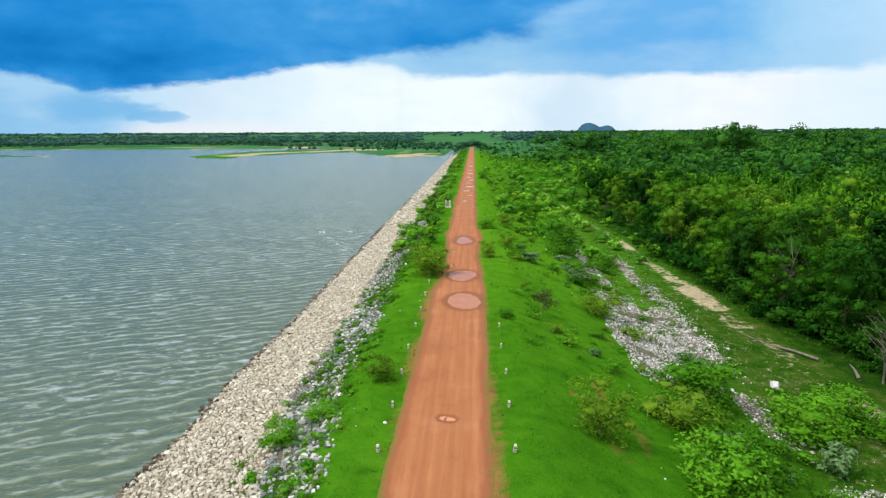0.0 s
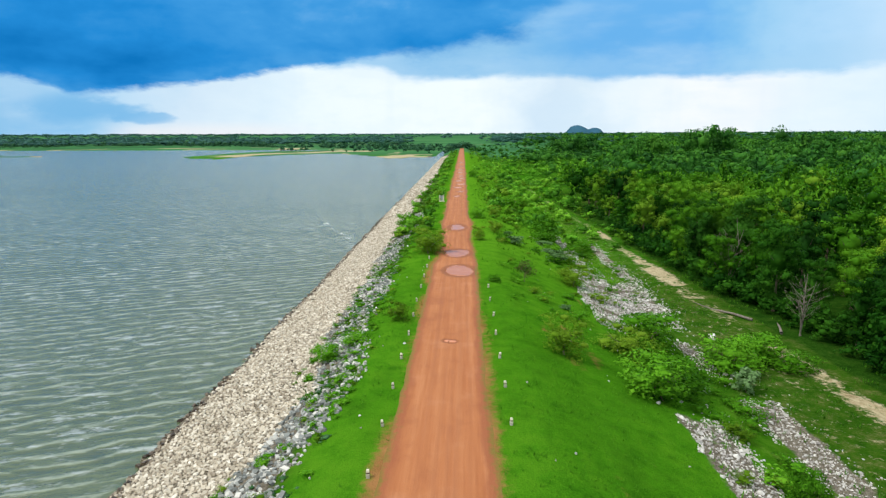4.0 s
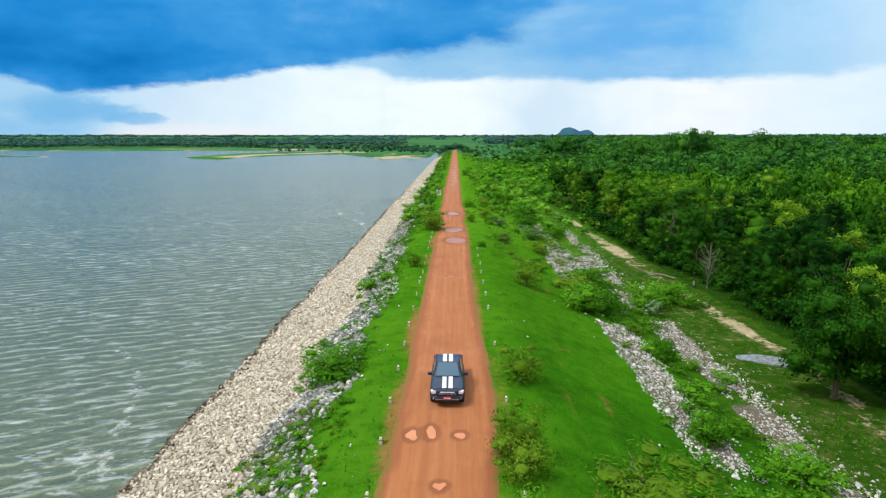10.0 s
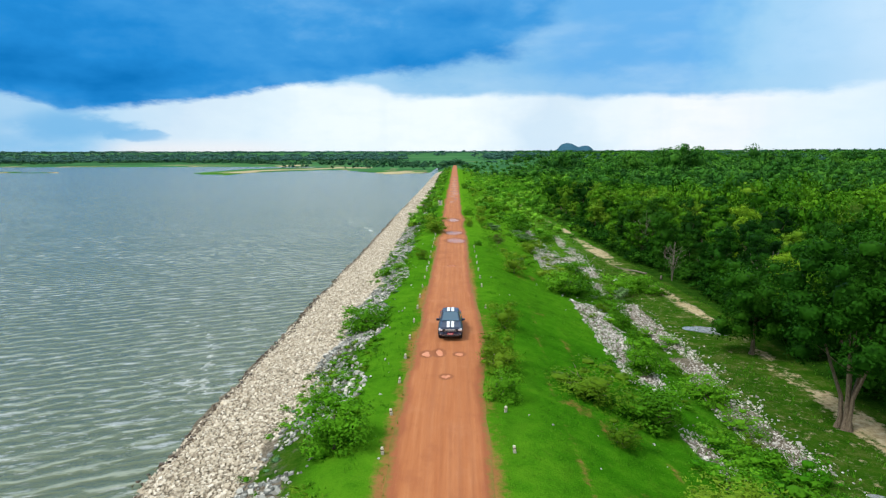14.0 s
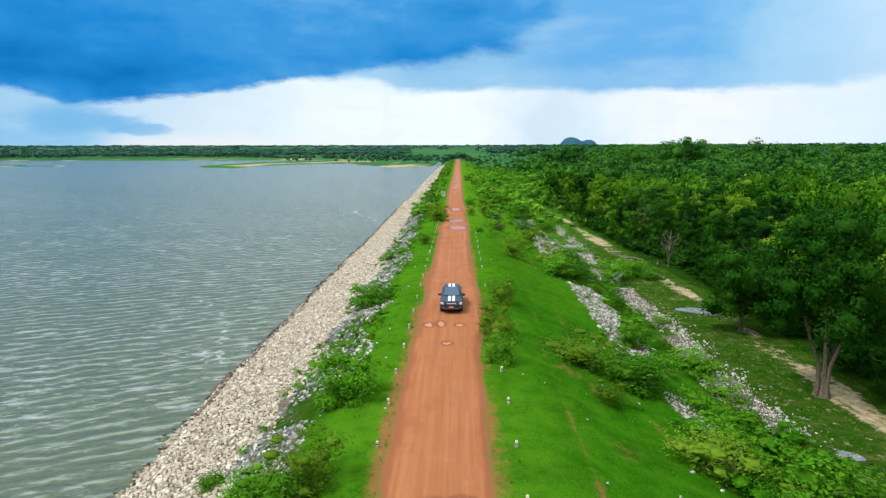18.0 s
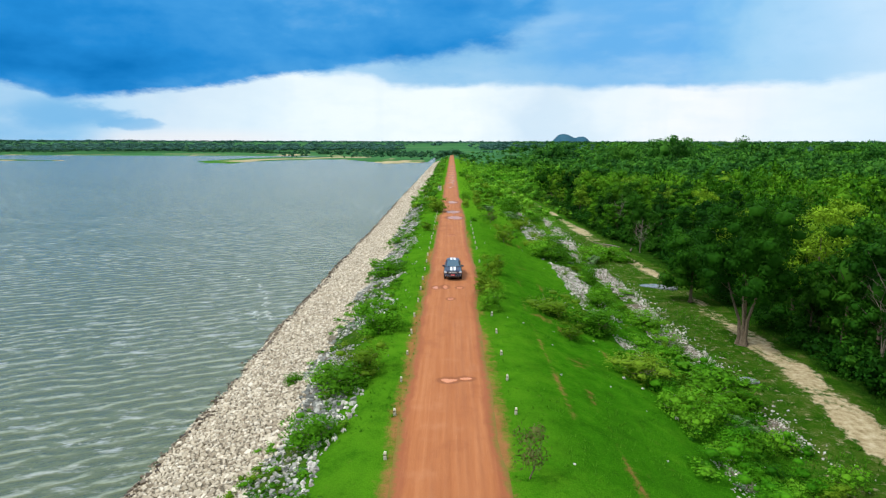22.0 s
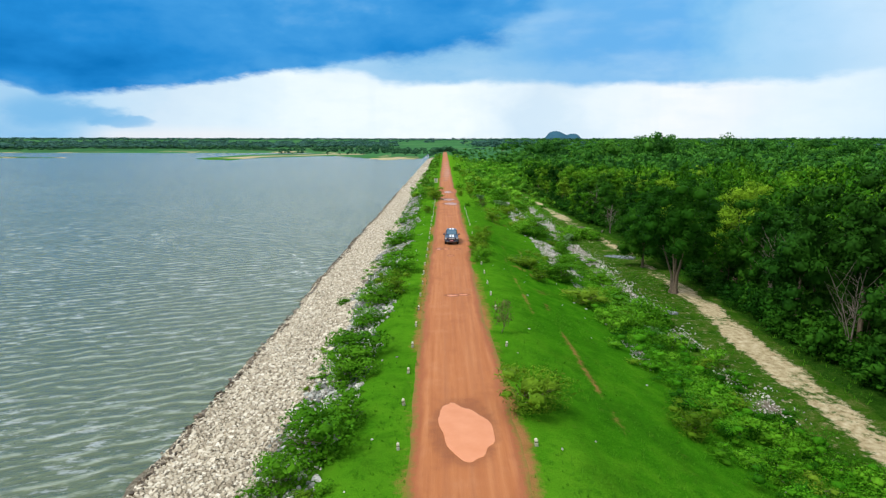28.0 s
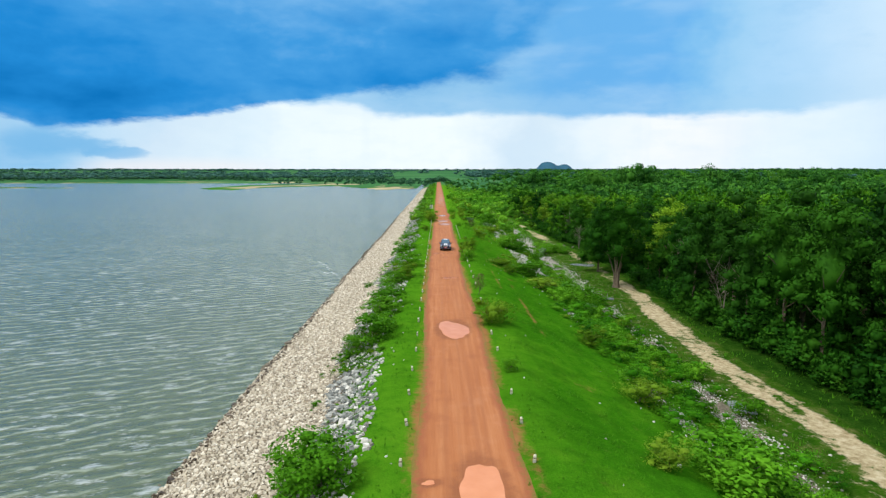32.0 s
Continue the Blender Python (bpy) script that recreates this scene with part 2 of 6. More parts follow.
def ground_material():
    m, n = material("ground")
    geo = n.node("ShaderNodeNewGeometry")
    pos = geo.outputs["Position"]
    soil = n.node("ShaderNodeAttribute", attribute_name="soil").outputs["Fac"]
    stone = n.node("ShaderNodeAttribute", attribute_name="stone").outputs["Fac"]
    wild = n.node("ShaderNodeAttribute", attribute_name="wild").outputs["Fac"]
    big = n.noise(pos, 0.09, 4, 0.6)
    mid = n.noise(pos, 0.7, 5, 0.65)
    fine = n.noise(pos, 6.0, 4, 0.7)
    lawn = n.ramp(n.math("ADD", n.math("MULTIPLY", big, 0.5), n.math("MULTIPLY", mid, 0.5)),
                  [(0.34, (0.019, 0.098, 0.003)), (0.5, (0.036, 0.158, 0.004)), (0.66, (0.078, 0.220, 0.008))])
    lawn = n.mix(n.math("MULTIPLY", n.step(fine, 0.45, 0.7), 0.45), lawn, (0.055, 0.18, 0.006))
    lawn = n.mix(n.math("MULTIPLY", n.step(n.noise(pos, 2.3, 4, 0.7), 0.56, 0.72), 0.65), lawn, (0.024, 0.095, 0.005))
    speck = n.noise(pos, 13.0, 3, 0.6)
    lawn = n.mix(n.math("MULTIPLY", n.step(speck, 0.52, 0.66), 0.5), lawn, (0.018, 0.07, 0.004))
    lawn = n.mix(n.math("MULTIPLY", n.step(speck, 0.46, 0.34), 0.35), lawn, (0.085, 0.24, 0.010))
    tuss = n.noise(n.mapping(pos, scale=(1.0, 0.6, 1.0)), 0.42, 5, 0.62)
    lawn = n.mix(n.math("MULTIPLY", n.step(tuss, 0.5, 0.66), 0.4), lawn, (0.022, 0.085, 0.004))
    lawn = n.mix(n.math("MULTIPLY", n.step(n.noise(pos, 1.1, 6, 0.72), 0.6, 0.74), 0.5), lawn, (0.10, 0.13, 0.02))
    verge = n.node("ShaderNodeAttribute", attribute_name="verge").outputs["Fac"]
    lawn = n.mix(n.math("MULTIPLY", verge, n.step(n.math("ADD", mid, n.math("MULTIPLY", fine, 0.5)), 0.45, 0.85, 0.1, 0.6)), lawn, (0.095, 0.245, 0.010))
    rough_g = n.ramp(n.math("ADD", n.math("MULTIPLY", mid, 0.6), n.math("MULTIPLY", fine, 0.4)), [(0.34, (0.010, 0.036, 0.003)), (0.46, (0.024, 0.068, 0.005)), (0.54, (0.046, 0.080, 0.010)), (0.63, (0.12, 0.11, 0.04)), (0.74, (0.27, 0.23, 0.115))])
    c = n.mix(wild, lawn, rough_g)
    # canopy shade over the forest floor, put into a darker grass colour
    canopy_shade = n.ramp(n.math("ADD", n.math("MULTIPLY", mid, 0.5), n.math("MULTIPLY", fine, 0.5)), [(0.38, (0.008, 0.032, 0.003)), (0.52, (0.020, 0.065, 0.005)), (0.66, (0.05, 0.095, 0.012))])
    c = n.mix(n.step(wild, 0.86, 0.98), c, canopy_shade)
    # far fields in strips of differing green, distance haze mixed in as blue
    field = n.noise(n.mapping(pos, scale=(0.004, 0.012, 1)), 1.0, 2, 0.5)
    fieldc = n.ramp(field, [(0.32, (0.032, 0.10, 0.04)), (0.45, (0.045, 0.14, 0.05)), (0.6, (0.058, 0.18, 0.06)), (0.72, (0.12, 0.15, 0.075))])
    far = n.node("ShaderNodeAttribute", attribute_name="field").outputs["Fac"]
    c = n.mix(far, c, fieldc)
    sand = n.ramp(n.noise(pos, 1.6, 6, 0.7), [(0.3, (0.22, 0.165, 0.08)), (0.5, (0.45, 0.365, 0.215)), (0.7, (0.62, 0.54, 0.365))])
    ms = n.step(n.math("ADD", soil, n.math("MULTIPLY_ADD", n.noise(pos, 1.3, 6, 0.75), 1.3, -0.65)), 0.36, 0.6)
    c = n.mix(ms, c, sand)
    red = n.node("ShaderNodeAttribute", attribute_name="red").outputs["Fac"]
    mr = n.step(n.math("ADD", red, n.math("MULTIPLY_ADD", n.noise(pos, 1.9, 6, 0.75), 1.3, -0.65)), 0.28, 0.9)
    c = n.mix(n.math("MULTIPLY", mr, 0.85), c, n.ramp(mid, [(0.3, (0.285, 0.105, 0.045)), (0.7, (0.38, 0.155, 0.07))]))
    # bed grit, kept dark to deepen the shade in gaps between stones
    shaded_grit = n.ramp(n.noise(pos, 5.0, 5, 0.8), [(0.3, (0.06, 0.05, 0.035)), (0.5, (0.155, 0.133, 0.097)), (0.7, (0.33, 0.295, 0.23))])
    mg = n.step(n.math("ADD", stone, n.math("MULTIPLY_ADD", n.noise(pos, 0.8, 5, 0.7), 0.9, -0.45)), 0.35, 0.6)
    c = n.mix(mg, c, shaded_grit)
    h = n.math("ADD", n.math("MULTIPLY", mid, 0.5), n.math("ADD", n.math("MULTIPLY", fine, 0.4), n.math("MULTIPLY", speck, 0.25)))
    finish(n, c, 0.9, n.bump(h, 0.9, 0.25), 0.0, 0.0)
    return m


def laterite():
    m, n = material("laterite")
    pos = n.node("ShaderNodeNewGeometry").outputs["Position"]
    along = n.mapping(pos, scale=(1.0, 0.035, 1.0))
    ruts = n.noise(along, 2.6, 5, 0.65)
    blot = n.noise(pos, 0.35, 5, 0.6)
    grain = n.noise(pos, 7.0, 5, 0.7)
    c = n.ramp(ruts, [(0.3, (0.335, 0.113, 0.038)), (0.5, (0.395, 0.145, 0.052)), (0.7, (0.45, 0.183, 0.072))])
    c = n.mix(n.math("MULTIPLY", n.step(blot, 0.52, 0.75), 0.4), c, (0.50, 0.225, 0.11))
    c = n.mix(n.math("MULTIPLY", n.step(blot, 0.46, 0.3), 0.5), c, (0.285, 0.094, 0.036))
    patchy = n.noise(n.mapping(pos, scale=(1.0, 0.3, 1.0)), 0.8, 5, 0.65)
    c = n.mix(n.math("MULTIPLY", n.step(patchy, 0.5, 0.7), 0.35), c, (0.29, 0.098, 0.038))
    shoulder = n.node("ShaderNodeAttribute", attribute_name="rim").outputs["Fac"]
    c = n.mix(n.math("MULTIPLY", n.step(n.math("ADD", shoulder, n.math("MULTIPLY_ADD", patchy, 1.0, -0.5)), 0.75, 0.35), 0.75), c, (0.27, 0.084, 0.034))
    lanes = n.node("ShaderNodeAttribute", attribute_name="lane").outputs["Fac"]
    c = n.mix(n.math("MULTIPLY", n.math("MULTIPLY", lanes, n.step(n.noise(along, 1.3, 4, 0.6), 0.34, 0.6)), 0.6), c, (0.29, 0.10, 0.04))
    c = n.mix(n.math("MULTIPLY", n.step(grain, 0.55, 0.75), 0.35), c, (0.36, 0.15, 0.07))
    wet = n.node("ShaderNodeAttribute", attribute_name="wet").outputs["Fac"]
    wetn = n.step(n.math("ADD", wet, n.math("MULTIPLY_ADD", n.noise(pos, 1.2, 5, 0.7), 0.8, -0.4)), 0.25, 0.75)
    c = n.mix(n.math("MULTIPLY", wetn, 0.72), c, (0.225, 0.076, 0.03))
    rim = n.node("ShaderNodeAttribute", attribute_name="rim").outputs["Fac"]
    turf = n.step(n.math("ADD", rim, n.math("MULTIPLY_ADD", n.noise(pos, 1.7, 6, 0.75), 1.3, -0.65)), -0.05, 0.4, 0.5, 0.0)
    c = n.mix(turf, c, n.ramp(grain, [(0.35, (0.03, 0.12, 0.004)), (0.65, (0.075, 0.21, 0.008))]))
    h = n.math("ADD", n.math("MULTIPLY", ruts, 0.6), n.math("MULTIPLY", grain, 0.3))
    finish(n, c, n.math("MULTIPLY_ADD", wetn, -0.08, 0.9), n.bump(h, 0.6, 0.12), 0.0, 0.25)
    return m


def lake_material():
    m, n = material("lake_water")
    pos = n.node("ShaderNodeNewGeometry").outputs["Position"]
    def train(angle, length, warp, detail):
        """Wave crests that run at angle degrees, length metres apart."""
        w = n.node("ShaderNodeTexWave")
        n.put(w.inputs["Vector"], n.mapping(pos, rot=(0, 0, radians(-angle - 90))))
        w.inputs["Scale"].default_value, w.inputs["Distortion"].default_value = 0.3142 / length, warp
        w.inputs["Detail"].default_value, w.inputs["Detail Scale"].default_value, w.inputs["Detail Roughness"].default_value = 2.5, detail, 0.6
        return n.math("POWER", w.outputs["Fac"], 1.8)

    breath = n.noise(n.mapping(n.mapping(pos, rot=(0, 0, radians(-30))), scale=(0.34, 0.75, 1)), 1.0, 3, 0.65)
    swell = n.math("MULTIPLY", train(27, 1.6, 9.0, 0.62), n.step(breath, 0.3, 0.62, 0.25, 1.0))
    cross = n.math("MULTIPLY", train(14, 1.05, 10.0, 0.9), n.step(breath, 0.66, 0.38, 0.2, 0.9))
    chop = n.noise(n.mapping(n.mapping(pos, rot=(0, 0, radians(-22))), scale=(1.1, 4.2, 1)), 1.0, 3, 0.6, 0.5)
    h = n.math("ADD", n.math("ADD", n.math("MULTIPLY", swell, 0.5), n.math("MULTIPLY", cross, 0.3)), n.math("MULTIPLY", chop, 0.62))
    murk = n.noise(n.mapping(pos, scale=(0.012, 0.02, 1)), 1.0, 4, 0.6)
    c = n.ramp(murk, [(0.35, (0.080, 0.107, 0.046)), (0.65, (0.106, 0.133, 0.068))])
    # pale crest highlights and darker troughs are put into the water colour
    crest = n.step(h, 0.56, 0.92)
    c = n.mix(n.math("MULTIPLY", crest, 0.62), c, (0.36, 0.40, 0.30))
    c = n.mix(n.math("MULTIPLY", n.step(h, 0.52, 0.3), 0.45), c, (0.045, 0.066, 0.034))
    gust = n.noise(n.mapping(pos, scale=(0.03, 0.07, 1)), 1.0, 4, 0.65)
    # sky glints painted as pale flecks inside the gust patches
    glint_fleck = n.math("MULTIPLY", n.step(n.noise(n.mapping(n.mapping(pos, rot=(0, 0, radians(-20))), scale=(0.9, 2.6, 1)), 1.0, 3, 0.6), 0.6, 0.68), n.step(gust, 0.40, 0.60))
    c = n.mix(n.math("MULTIPLY", glint_fleck, 0.4), c, (0.60, 0.61, 0.60))
    # larger painted glints, dark between them; this noise also feeds the bump
    glint_noise = n.noise(n.mapping(n.mapping(pos, rot=(0, 0, radians(-12))), scale=(0.36, 1.0, 1)), 1.0, 5, 0.72)
    c = n.mix(n.math("MULTIPLY", n.math("MULTIPLY", n.step(glint_noise, 0.54, 0.66), n.step(gust, 0.34, 0.56, 0.25, 1.0)), 0.6), c, (0.50, 0.53, 0.53))
    c = n.mix(n.math("MULTIPLY", n.step(glint_noise, 0.47, 0.34), 0.5), c, (0.05, 0.075, 0.055))
    foam = n.node("ShaderNodeAttribute", attribute_name="foam").outputs["Fac"]
    fm = n.math("MULTIPLY", n.step(n.math("ADD", foam, n.math("MULTIPLY_ADD", n.noise(pos, 0.8, 6, 0.8), 1.4, -0.7)), 0.45, 0.95), 0.8)
    c = n.mix(fm, c, (0.7, 0.71, 0.68))
    b = finish(n, c, n.math("MULTIPLY_ADD", fm, 0.4, 0.2), n.bump(n.math("ADD", h, n.math("MULTIPLY", glint_noise, 0.7)), 0.62, 0.24), 0.0, 0.85)
    b.inputs["IOR"].default_value = 1.33
    return m


def stones_material(name, stops, rough=0.85):
    m, n = material(name)
    geo = n.node("ShaderNodeNewGeometry")
    pos = geo.outputs["Position"]
    info = n.node("ShaderNodeObjectInfo")
    r = n.math("FRACT", n.math("ADD", geo.outputs["Random Per Island"], info.outputs["Random"]))
    c = n.ramp(r, stops)
    spots = n.noise(pos, 5.0, 5, 0.7)
    c = n.mix(n.math("MULTIPLY", n.step(spots, 0.5, 0.8), 0.4), c, (0.12, 0.105, 0.085))
    finish(n, c, rough, n.bump(n.noise(pos, 18.0, 4, 0.7), 0.5, 0.03), 0.0, 0.3)
    return m


def bark():
    m, n = material("bark")
    oc = n.node("ShaderNodeTexCoord").outputs["Object"]
    k = n.noise(n.mapping(oc, scale=(6, 6, 1.2)), 2.0, 6, 0.7)
    c = n.ramp(k, [(0.3, (0.07, 0.05, 0.035)), (0.55, (0.19, 0.145, 0.10)), (0.75, (0.32, 0.27, 0.20))])
    finish(n, c, 0.9, n.bump(k, 0.9, 0.05), 0.0, 0.2)
    return m


def mud_water(name, thin, silty):
    m, n = material(name)
    pos = n.node("ShaderNodeNewGeometry").outputs["Position"]
    c = n.ramp(n.noise(pos, 0.9, 3, 0.5), [(0.3, thin), (0.7, silty)])
    b = finish(n, c, 0.18, n.bump(n.noise(pos, 3.0, 2), 0.02, 0.05), 0.0, 0.16)
    b.inputs["IOR"].default_value = 1.33
    return m


GROUND, ROAD, LAKE, BARK, MUDWATER = ground_material(), laterite(), lake_material(), bark(), mud_water("muddy_water", (0.57, 0.225, 0.108), (0.63, 0.27, 0.142))
DULL_MUDWATER = mud_water("dull_muddy_water", (0.43, 0.165, 0.075), (0.49, 0.205, 0.10))
BEIGE = stones_material("pale_riprap", [(0.0, (0.29, 0.24, 0.17)), (0.25, (0.44, 0.375, 0.275)), (0.7, (0.56, 0.49, 0.37)), (1.0, (0.74, 0.67, 0.54))])
GREY = stones_material("grey_riprap", [(0.0, (0.12, 0.125, 0.11)), (0.45, (0.25, 0.26, 0.235)), (0.75, (0.40, 0.395, 0.35)), (1.0, (0.68, 0.645, 0.56))])
WHITE = stones_material("whitish_rubble", [(0.0, (0.20, 0.18, 0.155)), (0.4, (0.44, 0.415, 0.37)), (0.8, (0.60, 0.575, 0.52)), (1.0, (0.80, 0.77, 0.70))])
WETROCK = stones_material("wet_dark_rock", [(0.0, (0.04, 0.028, 0.018)), (0.6, (0.11, 0.08, 0.05)), (1.0, (0.26, 0.21, 0.145))], 0.45)
TREE_LEAF = foliage("tree_leaves", (0.012, 0.062, 0.002), (0.046, 0.175, 0.006), (0.125, 0.31, 0.013), 0.7)
DEEP_LEAF = foliage("dark_tree_leaves", (0.005, 0.032, 0.003), (0.016, 0.078, 0.006), (0.05, 0.16, 0.012))
LIME_LEAF = foliage("lime_tree_leaves", (0.05, 0.14, 0.006), (0.115, 0.26, 0.012), (0.24, 0.41, 0.028))
BUSH_LEAF = foliage("bush_leaves", (0.045, 0.155, 0.005), (0.10, 0.305, 0.010), (0.185, 0.43, 0.023))
FINE_LEAF = foliage("feathery_leaves", (0.065, 0.15, 0.006), (0.14, 0.27, 0.013), (0.25, 0.39, 0.03))
PALE_LEAF = foliage("silvery_leaves", (0.10, 0.20, 0.06), (0.19, 0.33, 0.12), (0.30, 0.45, 0.20))
DRY_LEAF = foliage("dry_leaves", (0.08, 0.09, 0.025), (0.15, 0.17, 0.05), (0.25, 0.25, 0.09))
HEDGE_LEAF = foliage("scrub_leaves", (0.014, 0.078, 0.003), (0.056, 0.245, 0.006), (0.135, 0.40, 0.014))
BROAD_LEAF = foliage("broad_tree_leaves", (0.008, 0.048, 0.003), (0.027, 0.115, 0.006), (0.08, 0.22, 0.013), 0.1)
SHADE_LEAF = foliage("shade_tree_leaves", (0.006, 0.040, 0.003), (0.021, 0.10, 0.006), (0.065, 0.20, 0.013))
ACCENT_LEAF = foliage("yellow_tree_leaves", (0.15, 0.30, 0.010), (0.27, 0.46, 0.025), (0.40, 0.60, 0.05), 0.0)
# distance haze is put into the next two leaf colours as blue
HAZED_DISTANT_LEAF = foliage("hazed_distant_leaves", (0.05, 0.135, 0.11), (0.062, 0.16, 0.122), (0.08, 0.195, 0.13), 0.2)
HAZED_SHORE_LEAF = foliage("hazed_shore_leaves", (0.036, 0.115, 0.062), (0.055, 0.16, 0.075), (0.09, 0.22, 0.085), 0.4)
CREEPER_LEAF = foliage("creeper_leaves", (0.045, 0.13, 0.04), (0.10, 0.24, 0.085), (0.20, 0.38, 0.17))
# forest haze painted in: a bluer leaf colour with less contrast
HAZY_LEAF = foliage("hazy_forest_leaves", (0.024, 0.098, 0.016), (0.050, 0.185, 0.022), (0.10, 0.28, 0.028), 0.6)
BUSHLAND_LEAF = foliage("bushland_leaves", (0.065, 0.21, 0.014), (0.14, 0.40, 0.022), (0.24, 0.50, 0.035), 0.7)
GRASS_BLADE = foliage("grass_blades", (0.03, 0.12, 0.005), (0.065, 0.21, 0.008), (0.12, 0.29, 0.014))

# ---- mesh helpers ----


def mesh_np(name, verts, faces, mat, smooth=False, normals=None):
    """A mesh from numpy arrays; all faces have the same number of corners."""
    verts, faces = np.asarray(verts, np.float32), np.asarray(faces, np.int32)
    k = faces.shape[1]
    me = bpy.data.meshes.new(name)
    me.vertices.add(len(verts))
    me.vertices.foreach_set("co", verts.ravel())
    me.loops.add(faces.size)
    me.loops.foreach_set("vertex_index", faces.ravel())
    me.polygons.add(len(faces))
    me.polygons.foreach_set("loop_start", np.arange(0, faces.size, k, dtype=np.int32))
    me.polygons.foreach_set("use_smooth", np.full(len(faces), smooth))
    me.update(calc_edges=True)
    me.materials.append(mat)
    if normals is not None:
        me.polygons.foreach_set("use_smooth", np.full(len(faces), True))
        me.normals_split_custom_set_from_vertices(np.asarray(normals, np.float32))
    return me


def attribute(me, name, values):
    me.attributes.new(name, "FLOAT", "POINT").data.foreach_set("value", np.asarray(values, np.float32).ravel())


def part(name, bm, mat, parent, label=""):
    me = bpy.data.meshes.new(name)
    bm.to_mesh(me)
    bm.free()
    me.materials.append(mat)
    ob = new(name, me)
    ob.parent = parent
    if label:
        ob["label"] = label
    return ob


def child(name, me, parent, label=""):
    ob = new(name, me)
    ob.parent = parent
    if label:
        ob["label"] = label
    return ob


def lattice(x, y):
    """Smooth repeatable noise in -1..1 for arrays."""
    x, y = np.asarray(x, float), np.asarray(y, float)
    i, j = np.floor(x), np.floor(y)
    u, v = x - i, y - j
    u, v = u * u * (3 - 2 * u), v * v * (3 - 2 * v)

    def r(a, b):
        s = np.sin(a * 127.1 + b * 311.7) * 43758.5453
        return 2 * (s - np.floor(s)) - 1

    return (r(i, j) * (1 - u) + r(i + 1, j) * u) * (1 - v) + (r(i, j + 1) * (1 - u) + r(i + 1, j + 1) * u) * v


def bumps(x, y, s):
    return lattice(np.asarray(x) / s, np.asarray(y) / s) * 0.6 + lattice(np.asarray(x) / s * 2.3 + 7, np.asarray(y) / s * 2.3) * 0.4


def smooth01(v, lo, hi):
    t = np.clip((np.asarray(v, float) - lo) / (hi - lo), 0, 1)
    return t * t * (3 - 2 * t)


# ---- the lie of the land ----
WATER_Z, FLAT_Z, ROAD_END = -4.1, -6.4, 700.0
PROFILE_X = [-70, -17.3, -10.0, -5.4, -4.6, 4.2, 5.4, 22, 34, 60]
PROFILE_Z = [-13, -4.1, -1.75, -0.2, 0.0, 0.0, -0.2, -6.1, -6.4, -6.4]
SPIT = [(-15, 545), (-58, 494), (-96, 569), (-138, 633), (-199, 569), (-195, 479), (-266, 533), (-246, 711), (-167, 790), (-15, 830)]
BAR = [(-377, 550), (-500, 545), (-640, 560), (-640, 612), (-500, 610)]


def inside(px, py, poly):
    r = np.zeros(np.shape(px), bool)
    for (x0, y0), (x1, y1) in zip(poly, poly[1:] + poly[:1]):
        cross = (y0 > py) != (y1 > py)
        r ^= cross & (px < (x1 - x0) * (py - y0) / (y1 - y0 + 1e-9) + x0)
    return r


def shore_y(x):
    return np.interp(x, [-1600, -686, -532, -327, -200, -150, -10], [800, 862, 1016, 965, 855, 790, 520])


def height(x, y):
    x, y = np.asarray(x, float), np.asarray(y, float)
    z = np.interp(x, PROFILE_X, PROFILE_Z)
    side = smooth01(np.abs(x), 4.0, 9.0)
    z = z + side * (bumps(x, y, 9) * 0.16 + bumps(x, y, 2.6) * 0.07) + smooth01(np.abs(x), 2.9, 4.5) * bumps(x, y, 1.3) * 0.025
    z = z - 0.14 * (1 - smooth01(np.abs(x), 1.3, 1.75))
    # the reservoir ends in low green land
    land = (y > shore_y(x)) | inside(x, y, SPIT) | inside(x, y, BAR)
    far_left = np.where(land, -3.55 + bumps(x, y, 90) * 0.25, np.minimum(z, -6.0))
    z = np.where(x < -24, far_left, z)
    # beyond the end of the embankment the crest sinks to the plain
    k = smooth01(y, ROAD_END - 10, ROAD_END + 120)
    z = z * (1 - k) + (-3.4 + bumps(x, y, 60) * 0.3) * k
    # the plain climbs gently towards the skyline
    r = np.hypot(x, y)
    up_left = np.interp(r, [0, 1040, 2500, 5200], [0, 0, 22, 28])
    up_right = np.interp(r, [0, 230, 1000, 2500, 5200], [0, 0, 7, 22, 26])
    k = smooth01(x, 20, 160)
    return z + up_left * (1 - k) + up_right * k


def lift(x, y):
    return float(height(np.array([x]), np.array([y]))[0])


ROAD_Y = [-130, -65, -55, -49, -42, -31, -20, -5, 5, 10, 16, 23, 30, 37, 50, 58, 66, 70, 76, 82, 88, 94, 99, 106, 113, 155, 270, 720]
ROAD_L = [-2.5, -2.5, -2.2, -2.2, -2.4, -2.75, -2.7, -2.65, -2.7, -2.55, -2.55, -2.55, -2.5, -2.45, -2.5, -2.45, -2.4, -2.5, -2.0, -1.85, -1.8, -2.2, -2.5, -2.5, -2.45, -2.5, -2.3, -2.2]
ROAD_R = [2.7, 2.65, 2.4, 2.35, 2.4, 2.3, 2.0, 1.95, 2.0, 2.4, 2.65, 2.35, 2.2, 2.0, 2.05, 2.15, 2.2, 2.35, 2.25, 2.1, 1.75, 2.0, 2.5, 2.2, 1.75, 1.75, 1.85, 1.9]


